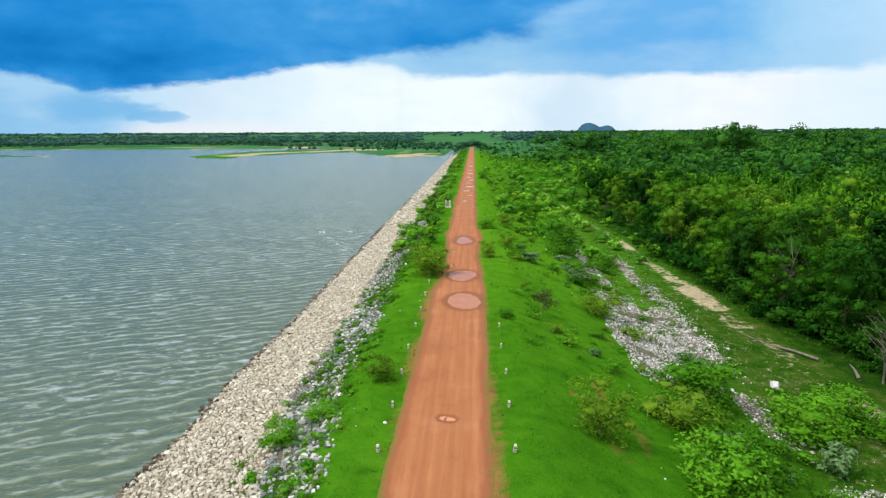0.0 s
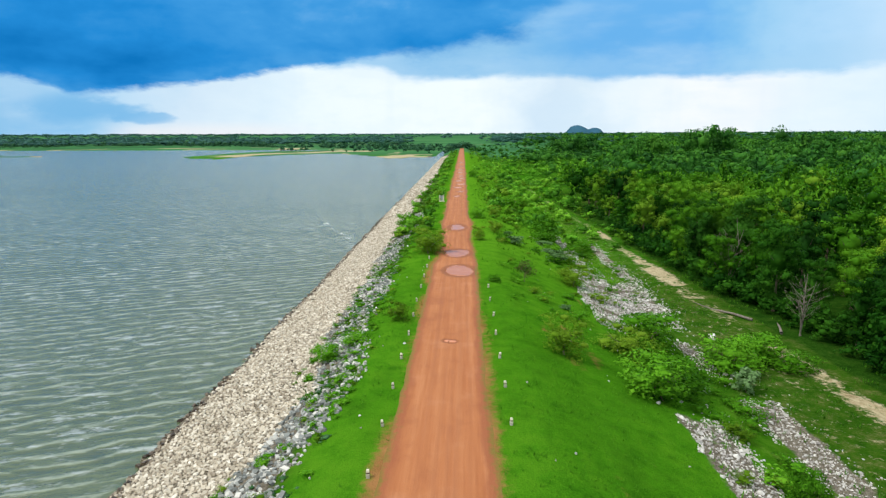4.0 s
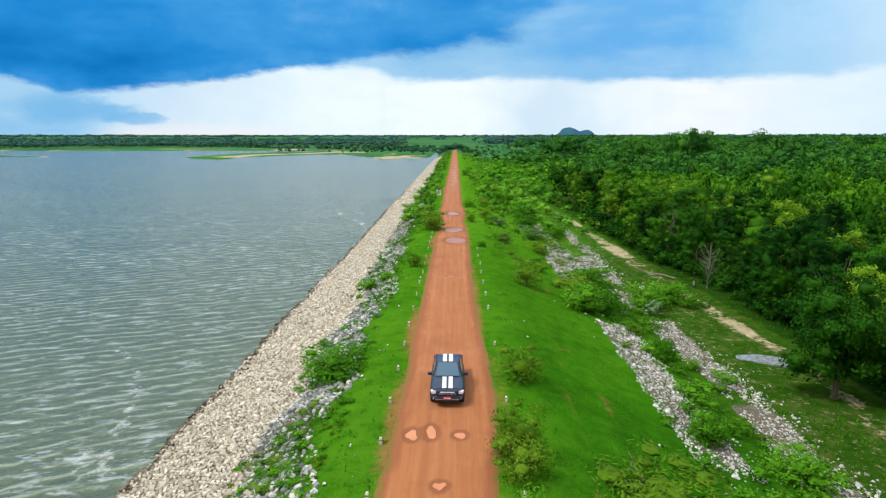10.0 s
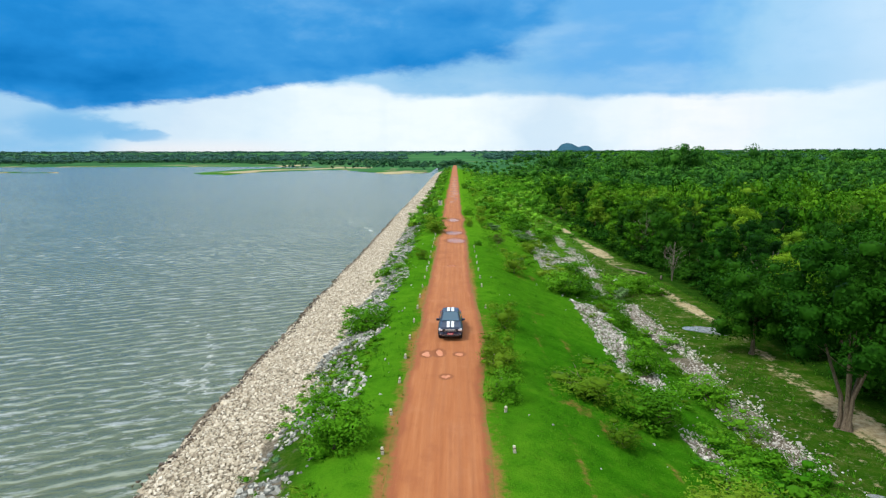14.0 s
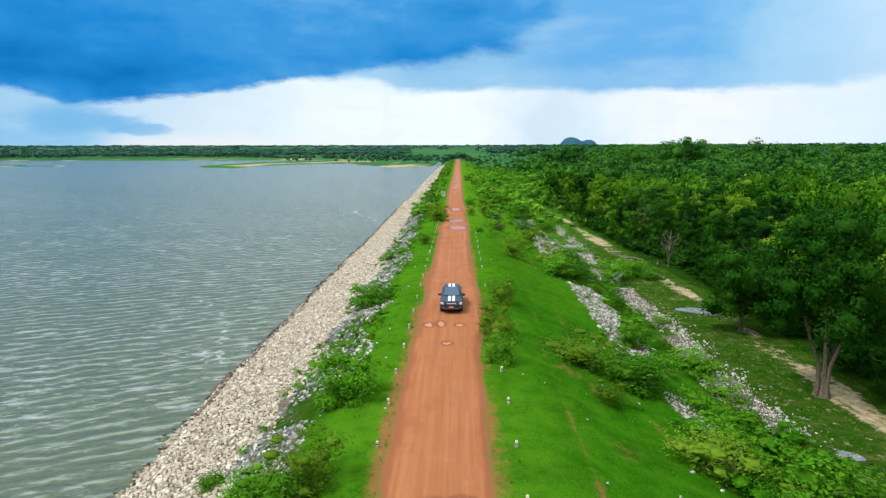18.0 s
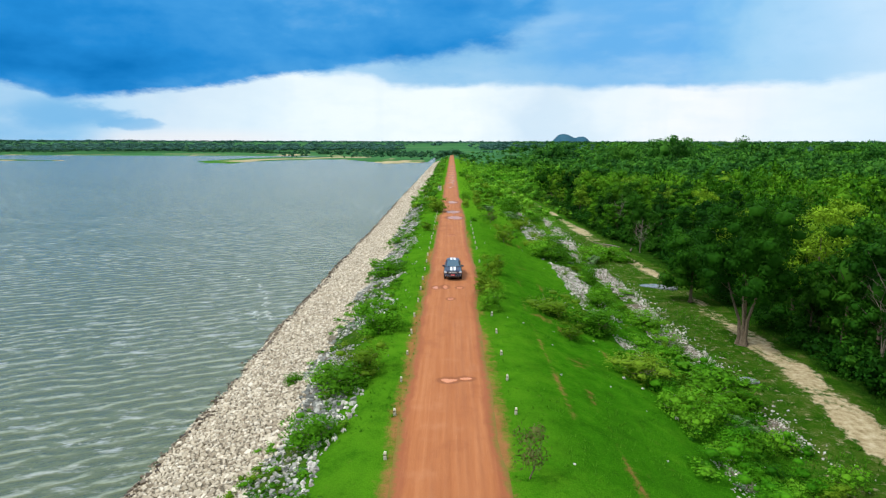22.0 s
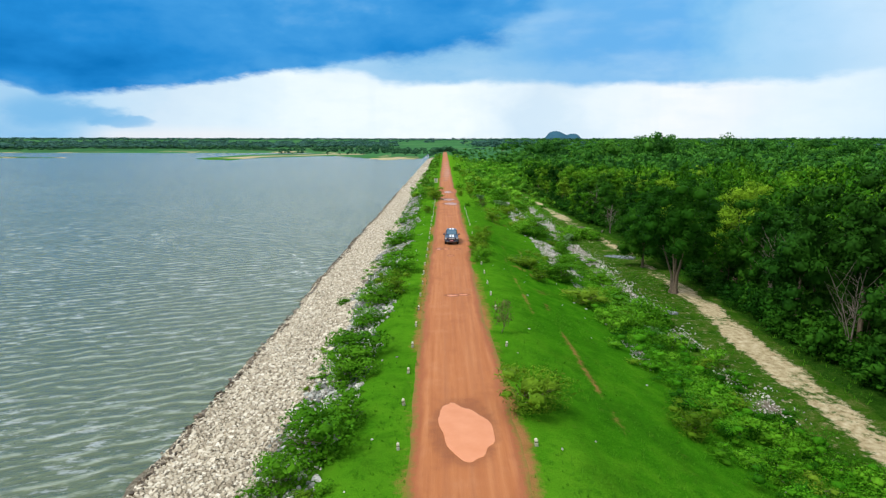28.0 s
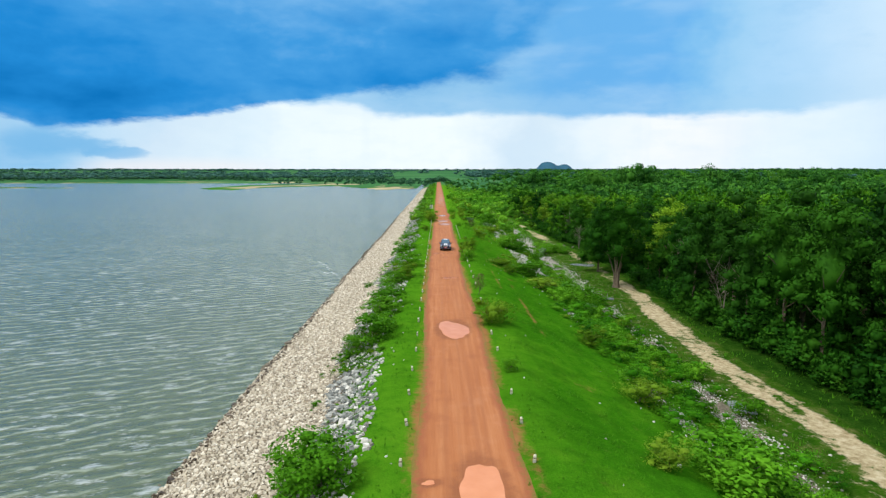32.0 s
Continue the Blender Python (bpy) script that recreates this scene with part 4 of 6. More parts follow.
def tree_height(y):
    return float(np.interp(y, [-120, -50, -15, 2, 14, 30, 60, 120, 300], [15, 18.0, 18.4, 15.5, 11.5, 11.5, 12.5, 13, 11]))


BEHIND = []


def make_forest():
    rng = random.Random(77)
    taken = [(30, 12.3), (31.5, 30.5), (36.4, 65.5), (42.5, 20.5), (39.5, 15.5), (40.2, 19), (38.4, 36.2), (47, 104), (52, 74)]
    cells = {}

    def free(x, y, gap):
        i, j = int(x // 6), int(y // 6)
        for a in (-1, 0, 1):
            for b in (-1, 0, 1):
                for q in cells.get((i + a, j + b), ()):
                    if (q[0] - x) ** 2 + (q[1] - y) ** 2 < gap * gap:
                        return False
        return True

    def claim(x, y):
        cells.setdefault((int(x // 6), int(y // 6)), []).append((x, y))

    for t in taken:
        claim(*t)
    count = 0
    for _ in range(12000):
        y = rng.uniform(-118, 190)
        depth = 36 * rng.random() ** 1.15
        x = float(np.interp(y, EDGE_Y, EDGE_X)) + depth
        if not free(x, y, 4.7 if depth < 12 else 5.2):
            continue
        claim(x, y)
        near = depth < 9.5 and -62 < y < 130
        kinds = TREE_KINDS if near else SMALL_KINDS
        pick = rng.choices(range(len(kinds)), ([6, 2.5, 4.5, 2.4, 1] if y > 90 else [1.3, 6, 1.0, 0.2, 6] if y > 30 else [2.0, 6, 1.6, 0.35, 5]) if near else [6, 4, 1.2] if y < 30 else [4, 6, 0.8] if y < 90 else [6, 2, 3])[0]
        if -62 < y < 8 and near and pick in (0, 2, 3):
            pick = rng.choice([1, 4])
        if -62 < y < 8 and not near and rng.random() < 0.75:
            pick = 1
        s = tree_height(y) / 12.2 * rng.uniform(0.7, 1.1) * (0.82 if depth < 2.5 and y > 8 else 1)
        if y < -62 or depth > 24:
            BEHIND.append((x, y, FLAT_Z - 0.3, 3.5 * s, 12 * s))
            continue
        plant("tree", kinds[pick][0], x, y, kinds[pick][1], "tree", "forest trees", s, rng.uniform(0, 6.28), 0.1, rng.uniform(0.9, 1.12))
        count += 1
        if count > 430:
            break
    accent = plant_meshes("tree", 16, 12.2, 3.6, 1.0, 26, 5000, 0.13, ACCENT_LEAF, 0.17, 5, 0.5, 0, (0.3, 1.15))
    for x, y, sc in ((42.5, 20.5, 1.32), (46.0, 23.0, 1.2), (38.4, 36.2, 0.86), (47, 104, 1.0), (52, 74, 1.05)):
        plant("tree", accent, x, y, "bright lime-green tree standing out of the darker forest", "tree", "forest trees", sc, x, 0.1)
    for x, y, sc in ((39.0, 15.2, 0.72), (40.8, 12.4, 0.8), (41.0, 17.0, 0.7)):
        plant("tree", TREE_KINDS[4][0], x, y, TREE_KINDS[4][1], "tree", "forest trees", sc, x, 0.1)
    # the two trees that stand out on the grass
    big = plant_meshes("tree", 31, 16.4, 5.6, 3.0, 52, 13000, 0.15, BROAD_LEAF, 0.3, 8, 0.55, 0.6, (0.7, 1.12))
    stems = [limbs(random.Random(61), 9.5, 2.8, 0.2, 5)[:2]]
    for dx, dy, tx, ty in ((0.32, 0.1, 1.6, 0.6), (-0.3, 0.18, -1.7, 0.9), (0.05, -0.32, 0.4, -1.8), (-0.15, -0.2, -0.9, -0.8)):
        stems.append(tube([(dx * 1.5, dy * 1.5, -0.1), (dx, dy, 0.8), (dx * 1.3, dy * 1.3, 2.6), (dx + tx * 0.5, dy + ty * 0.5, 5.0), (dx + tx, dy + ty, 8.0)], [0.3, 0.19, 0.16, 0.12, 0.05], 7))
    big = (mesh_np("trunk", *joined(stems)[:2], BARK, True), big[1])
    plant("tree", big, 30.2, 12.2, "large dark green shade tree with a thick trunk beside the track", "tree")
    roundt = plant_meshes("tree", 32, 10.4, 5.2, 1.0, 44, 9500, 0.15, BROAD_LEAF, 0.24, 6, 0.55, 0.6, (0.7, 1.12))
    plant("tree", roundt, 31.6, 29.4, "low round dark green tree beside the sandy track", "tree")


def far_clumps(name, spots, seed, mat, label, category, cards=44, card=0.1, cores=3):
    """Many small crowns joined: spots are x, y, z, half width, height."""
    rng, nr = random.Random(seed), np.random.default_rng(seed)
    protos = []
    for k in range(6):
        lobes = crown_lobes(rng, 1.0, 0.5, 0.05, 6)
        protos.append(joined([leaves(nr, lobes, cards, card, narrow=0.7)] + [ball(l[:3], l[3] * (0.74 if cards < 95 else 0.52), rng, 6, 3, l[4]) for l in lobes[-cores:]]))
    parts, tones = [], []
    for x, y, z, w, h in spots:
        v, f, nn = protos[rng.randrange(6)]
        a = rng.uniform(0, 6.28)
        c, s = math.cos(a), math.sin(a)
        q = np.stack([(v[:, 0] * c - v[:, 1] * s) * 2 * w + x, (v[:, 0] * s + v[:, 1] * c) * 2 * w + y, v[:, 2] * h + z], 1)
        tones.append(np.full(len(v), rng.random()))
        parts.append((q, f, np.stack([nn[:, 0] * c - nn[:, 1] * s, nn[:, 0] * s + nn[:, 1] * c, nn[:, 2]], 1)))
    v, f, nn = joined(parts)
    ob = new(name, mesh_np(name, v, f, mat, True, nn))
    attribute(ob.data, "tone", np.concatenate(tones))
    return tagged(ob, label, category, kind="stuff")


def make_far_woods():
    rng = random.Random(91)
    mid_f, lime_f, far_f, scrub, thicket, open_f, belt, grove = list(BEHIND), [], [], [], [], [], [], []
    for _ in range(1700):
        y = 30 + 560 * rng.random() ** 1.2
        e = float(np.interp(y, EDGE_Y, EDGE_X)) + (34 if y < 190 else 0)
        x = e + (330 + y * 0.5) * rng.random() ** 1.3
        h = rng.uniform(6, 16) * (0.85 + 0.35 * float(bumps(x, y, 60)))
        w = rng.uniform(3.2, 6.6)
        if y > 235 and x < 44 + (y - 235) * 0.35:
            # open bushland with a pale clearing past the end of the closed forest
            if bumps(x, y, 45) > 0.25:
                continue
            w *= 0.62
            h *= 0.55
            (far_f if rng.random() < 0.3 else open_f).append((x, y, lift(x, y) - 0.3, w, max(3.2, h)))
            continue
        (far_f if math.hypot(x, y) > 260 else lime_f if rng.random() < 0.08 else mid_f).append((x, y, lift(x, y) - 0.3, w, max(6.5, h)))
    for _ in range(260):
        y = rng.uniform(-140, 60)
        x = float(np.interp(y, EDGE_Y, EDGE_X)) + rng.uniform(34, 150)
        mid_f.append((x, y, FLAT_Z - 0.3, rng.uniform(3, 4.6), rng.uniform(12, 18)))
    # taller groves that break the skyline
    for gx, gy, gw, gh, k in ((170, 424, 18, 26, 8), (140, 446, 12, 22.5, 5), (359, 686, 4, 27, 2), (250, 450, 14, 22, 4), (300, 480, 20, 21, 4), (330, 430, 16, 22.5, 4), (95, 520, 14, 20.5, 5), (215, 500, 22, 19, 6), (430, 640, 30, 21, 5), (120, 640, 20, 18, 5)):
        for _ in range(k):
            x, y = gx + rng.uniform(-gw, gw), gy + rng.uniform(-10, 10)
            grove.append((x, y, lift(x, y) - 0.4, rng.uniform(9, 14), gh * rng.uniform(0.92, 1.1)))
    # scrub over the far slopes and the low land past the embankment
    for _ in range(820):
        y = 112 + 520 * rng.random() ** 1.5
        x = rng.uniform(6, min(34, float(np.interp(y, EDGE_Y, EDGE_X)) - 1) + (y > 250) * rng.uniform(0, 60))
        if abs(x - float(np.interp(y, TRACK_Y, TRACK_X))) < 1.4 and y < 240:
            continue
        w = 0.45 + 2.0 * rng.random() ** 2
        if bumps(x, y, 16) < -0.2 and w < 1.4:
            continue
        scrub.append((x, y, lift(x, y) - 0.1, w, w * rng.uniform(0.8, 1.6)))
    for _ in range(560):
        y = 175 + 420 * rng.random() ** 1.3
        x = rng.uniform(14, 36 + max(0, y - 230) * 0.28)
        if abs(x - float(np.interp(y, TRACK_Y, TRACK_X))) < 3.2 and y < 230:
            continue
        if y > 270 and bumps(x, y, 45) > 0.12:
            continue
        w = 1.0 + 2.2 * rng.random() ** 1.6
        thicket.append((x, y, lift(x, y) - 0.15, w, w * rng.uniform(0.9, 1.9)))
    for _ in range(420):
        y = 96 + 500 * rng.random() ** 1.3
        x = rng.uniform(-10.5, -4.2)
        w = rng.uniform(0.5, 1.5)
        scrub.append((x, y, lift(x, y) - 0.1, w, w * rng.uniform(0.9, 1.5)))
    for _ in range(300):
        a = rng.uniform(0.03, 0.72)
        d = rng.choice([rng.uniform(900, 1300), rng.uniform(1100, 1900), rng.uniform(1700, 2600)])
        x, y = d * math.sin(a), d * math.cos(a)
        if rng.random() < 0.35 and d < 1500 and bumps(x, y, 130) < 0.05:
            continue
        h = rng.uniform(5, 11) * (1.15 if d > 1700 else 0.85)
        belt.append((x, y, lift(x, y) - 0.5, rng.uniform(6, 13), h))
    skyline = []
    for k in range(1100):
        a, d = -0.70 + 1.46 * ((k * 0.618034) % 1.0), rng.choice([2250, 2450, 2650]) + rng.uniform(-60, 60)
        x, y = d * math.sin(a), d * math.cos(a)
        skyline.append((x, y, lift(x, y) - 1.0, rng.uniform(11, 22), rng.uniform(5, 9) * (1.3 if rng.random() < 0.05 else 1)))
    # the belt of woods behind the fields, open where the broad field runs back from the road
    for k in range(1150):
        a, d = rng.uniform(-0.70, 0.16), 1180 + 620 * rng.random() ** 1.5
        if -0.085 < a < 0.05 and d < 1750:
            continue
        x, y = d * math.sin(a), d * math.cos(a)
        skyline.append((x, y, lift(x, y) - 0.6, rng.uniform(9, 19), rng.uniform(6, 11)))
    shore = []
    for _ in range(2100):
        a, d = rng.uniform(-0.70, 0.02), rng.uniform(640, 1290)
        x, y = d * math.sin(a), d * math.cos(a)
        wooded = float(bumps(x + 300, y, 75)) + 0.35 * (-0.52 < a < -0.36) + 0.3 * (d > 1180)
        on_spit = bool(inside(np.array([x]), np.array([y]), SPIT)[0]) and y > 600 + abs(x) * 0.55
        if not (on_spit or y > float(shore_y(x)) + 10) or wooded < 0.1 or (a > -0.09 and d > 900):
            continue
        w = rng.uniform(2.5, 7.5) if not on_spit else rng.uniform(2, 5.5)
        shore.append((x, y, lift(x, y) - 0.3, w, w * rng.uniform(1.0, 1.5)))
    for _ in range(260):
        x = rng.uniform(-760, -160)
        y = float(shore_y(x)) + rng.uniform(1, 60)
        if bumps(x, y, 60) > -0.1:
            shore.append((x, y, lift(x, y) - 0.3, rng.uniform(2.5, 6.5), rng.uniform(2.5, 6)))
    for x, y, w, h in ((-86, 684, 8.5, 15), (-78, 690, 6, 11), (-62, 655, 5, 8), (-47, 640, 6, 9), (-36, 625, 5.5, 8), (-120, 700, 6, 9), (-773, 1010, 10, 15), (-740, 1040, 9, 11), (-560, 1080, 8, 12), (-100, 660, 5, 7)):
        shore.append((x, y, lift(x, y) - 0.3, w, h))
    far_clumps("woodland", shore, 9, HAZED_SHORE_LEAF, "scattered trees and bushes on the far lake shore", "woodland", 60, 0.075, 3)
    for _ in range(900):
        a, d = rng.uniform(0.1, 0.76), 430 + 1750 * rng.random() ** 1.4
        x, y = d * math.sin(a), d * math.cos(a)
        w = rng.uniform(5, 9) * (1 + d / 2500)
        far_f.append((x, y, lift(x, y) - 0.4, w, rng.uniform(7, 12)))
    flats = []
    for _ in range(760):
        x, y = rng.uniform(5, 420), rng.uniform(430, 1000)
        if bumps(x, y, 45) < -0.12:
            continue
        w = rng.uniform(1.5, 5.5)
        flats.append((x, y, lift(x, y) - 0.3, w, w * rng.uniform(0.9, 1.6)))
    far_clumps("scrub", flats, 21, HAZY_LEAF, "green scrub and small trees on the far plain", "shrubs", 30, 0.1, 2)
    far_clumps("forest", mid_f, 1, TREE_LEAF, "dense mixed green forest canopy", "forest", 120, 0.047)
    far_clumps("forest", lime_f, 2, LIME_LEAF, "scattered lime-green crowns in the forest canopy", "forest", 120, 0.047)
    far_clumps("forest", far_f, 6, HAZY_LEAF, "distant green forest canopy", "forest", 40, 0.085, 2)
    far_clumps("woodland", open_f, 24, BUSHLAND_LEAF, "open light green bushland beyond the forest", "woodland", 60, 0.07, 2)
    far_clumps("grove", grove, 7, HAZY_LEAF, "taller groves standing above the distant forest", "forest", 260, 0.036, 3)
    far_clumps("scrub", [q for k, q in enumerate(scrub) if k % 3], 3, BUSHLAND_LEAF, "bright green scrub covering the embankment slopes", "shrubs", 40, 0.1, 1)
    far_clumps("scrub", thicket[::2], 22, BUSHLAND_LEAF, "dense green bushes along the foot of the far embankment", "shrubs", 60, 0.07, 2)
    far_clumps("scrub", thicket[1::2], 23, BUSHLAND_LEAF, "mixed green bushes and small trees beyond the track", "shrubs", 60, 0.07, 2)
    far_clumps("scrub", scrub[::3], 8, LIME_LEAF, "yellow-green scrub covering the embankment slopes", "shrubs", 40, 0.1, 1)
    far_clumps("woodland", skyline, 5, HAZED_DISTANT_LEAF, "unbroken dark tree line on the skyline", "woodland", 9, 0.15, 1)
    far_clumps("woodland", belt, 4, HAZED_DISTANT_LEAF, "distant dark tree belts and hedges round the fields", "woodland", 9, 0.18, 1)


def make_hill():
    m, n = material("hazed_wooded_hill")
    pos = n.node("ShaderNodeNewGeometry").outputs["Position"]
    # the hill's blue base colour carries the haze of distance
    finish(n, n.ramp(n.noise(pos, 0.03, 5, 0.7), [(0.3, (0.03, 0.085, 0.13)), (0.7, (0.045, 0.12, 0.17))]), 0.95, None, 0, 0.0)
    xs, ys = np.linspace(500, 900, 81), np.linspace(3350, 3650, 25)

    def z(x, y):
        k = np.cos(np.clip((y - 3500) / 150, -1, 1) * math.pi / 2)
        a = 64 * np.exp(-(np.abs(x - 655) / 62) ** 3.2) + 50 * np.exp(-(np.abs(x - 765) / 48) ** 2.6)
        return -8 + (a + bumps(x, y, 22) * 3 + 14 * np.exp(-((x - 700) / 130) ** 4)) * k

    me, _ = grid("hill", xs, ys, z, m)
    tagged(new("hill", me), "distant low wooded hill, hazy blue", "hill", kind="structure")


# shrubs: unit height and half width about 0.5
SHRUB_KINDS = {
    "leafy": (plant_meshes("bush", 41, 1.0, 0.52, -0.16, 20, 2300, 0.028, BUSH_LEAF, 0.02, 6), "bright green leafy bush"),
    "fine": (plant_meshes("bush", 42, 1.0, 0.5, -0.18, 22, 2300, 0.027, FINE_LEAF, 0.018, 8, 0.3, 0.5, (0.55, 1.2)), "olive-green feathery bush"),
    "pale": (plant_meshes("bush", 43, 1.0, 0.5, -0.1, 10, 420, 0.075, PALE_LEAF, 0.018, 6, 0.5, 0.45), "pale silvery green shrub"),
    "dry": (plant_meshes("bush", 44, 1.0, 0.46, 0.2, 10, 420, 0.04, DRY_LEAF, 0.016, 10, 0.3, 0.0, (0.5, 1.25)), "thin half-dry twiggy shrub"),
    "leafy2": (plant_meshes("bush", 45, 1.0, 0.55, -0.18, 22, 2300, 0.028, BUSH_LEAF, 0.02, 6), "bright green leafy bush"),
    "fine2": (plant_meshes("bush", 46, 1.0, 0.5, -0.2, 22, 2300, 0.027, FINE_LEAF, 0.018, 8, 0.3, 0.5, (0.55, 1.2)), "yellow-green feathery bush"),
}
LOW_KINDS = {
    "leafy": (plant_meshes("bush", 51, 1.0, 0.54, -0.15, 18, 900, 0.034, BUSH_LEAF, 0.02, 3), "low bright green leafy shrub"),
    "fine": (plant_meshes("bush", 52, 1.0, 0.5, -0.15, 18, 900, 0.033, FINE_LEAF, 0.018, 4, 0.35, 0.5, (0.55, 1.2)), "low olive-green feathery shrub"),
    "pale": (plant_meshes("bush", 53, 1.0, 0.5, -0.1, 10, 420, 0.06, PALE_LEAF, 0.018, 4, 0.5, 0.45), "low pale silvery green shrub"),
}
BUSHES = """-3.7 77.8 2.5 2.9 fine;-3.4 79.6 1.6 2.3 fine;-4.2 50.3 .95 1.5 fine;-9.4 112.6 1.8 2.1 leafy;-5.2 93.8 1 1.2 leafy;2.9 87.1 1.1 1.9 fine;3.4 110 1.4 1.9 leafy;6.7 115.5 1.3 2.2 fine;12.8 150 2.2 2.8 leafy;5.9 96 1.2 2 fine;14.5 103 2 2.3 leafy;17.6 129 2.4 2.6 leafy;4.3 216 1.4 2 leafy;7.5 66.6 1.2 2 dry;13.9 73.9 2.2 2.5 fine;8.1 46.5 1.9 2.5 fine
14.4 51.6 2.2 2.4 fine;18 58.4 2.5 2.7 leafy;13.9 44.3 2.4 2.5 leafy;13.9 87.2 1.4 1.6 pale;22.7 110.3 1.7 2.2 leafy;15.1 108 2.6 3.4 leafy;24.9 56.1 2.6 3 leafy;4 63.3 .6 .7 leafy;8.5 90.8 1.3 1.2 pale
-7 46.7 1 .8 leafy;-8.7 44.7 1 1 leafy;17 47.5 2 2.1 leafy;23.8 51.1 1 1.8 pale;30.5 56.5 1.9 1.8 leafy;-7.6 20.5 2 2.1 leafy;4.4 17.6 1.6 2 fine;3.4 9.1 1.4 2.2 fine;15.9 17.5 1.1 1.7 leafy
28.4 58.9 2.5 2 leafy;19.3 34.2 1 2.2 leafy;3.4 7.2 1.3 2 fine;3.3 2.9 1.1 1.8 leafy;9.8 7.4 2.8 2 fine;13.5 6.9 2 2 leafy;9.8 .7 1.2 1.2 fine;16.6 18.5 1.2 1.6 leafy;-8.1 4.8 .9 .9 leafy
-5.7 -2.6 1.8 2.3 leafy;-5.9 -11.2 1.7 2 fine;-6.7 -12.9 1.6 1.7 leafy;-8.1 -11.1 1.2 1.2 leafy;-11.1 -8.6 .65 .7 leafy;12.8 5.2 1.9 1.9 leafy;21.3 16.2 1.9 2 leafy;14 -4.4 2.3 2.1 fine
19.6 -3.8 3.2 2.6 leafy;3.3 -23.8 1 2.2 dry;16.8 -8.4 1.9 1.7 leafy;-7 -28 1.8 2.2 leafy;-7.3 -19.1 1.4 1.4 leafy;3.7 -36.3 1.9 2.5 fine;-6.9 -31 1.5 1.9 leafy;-7 -39.8 1.8 2.3 leafy;-6.3 -37.6 1.2 1.7 leafy
-8.3 -42 1.2 1.5 leafy;14 -32.9 1.5 1.8 fine;3.7 -49.8 .6 .9 leafy;14 -47.8 1.8 2 fine;11.5 -59.5 1.4 1.6 fine;15.5 -59 3 2.6 leafy;-7.2 -64.6 2.1 2.5 leafy;-8 -62.2 1.4 1.6 leafy;18 -64 2.4 2.2 leafy"""


def bush(kind, x, y, w, h, rng, low=True):
    key = kind + "2" if kind in ("leafy", "fine") and rng.random() < 0.5 else kind
    meshes, label = LOW_KINDS[kind] if low else SHRUB_KINDS[key]
    top = new("bush")
    top.matrix_world = Matrix.Translation((x, y, lift(x, y) - 0.06 * h)) @ Matrix.Rotation(rng.uniform(0, 6.28), 4, "Z") @ Matrix.Diagonal((w * 2.4, w * 2.4 * rng.uniform(0.9, 1.1), h * 1.3, 1))
    child("stem", meshes[0], top)
    child("crown", meshes[1], top)
    where = " beside the red road" if abs(x) < 5 else (" among the riprap stones" if x < 0 else " on the grassy slope" if x < 16 else " at the foot of the embankment")
    return tagged(top, label + where, "bush", "embankment bushes")


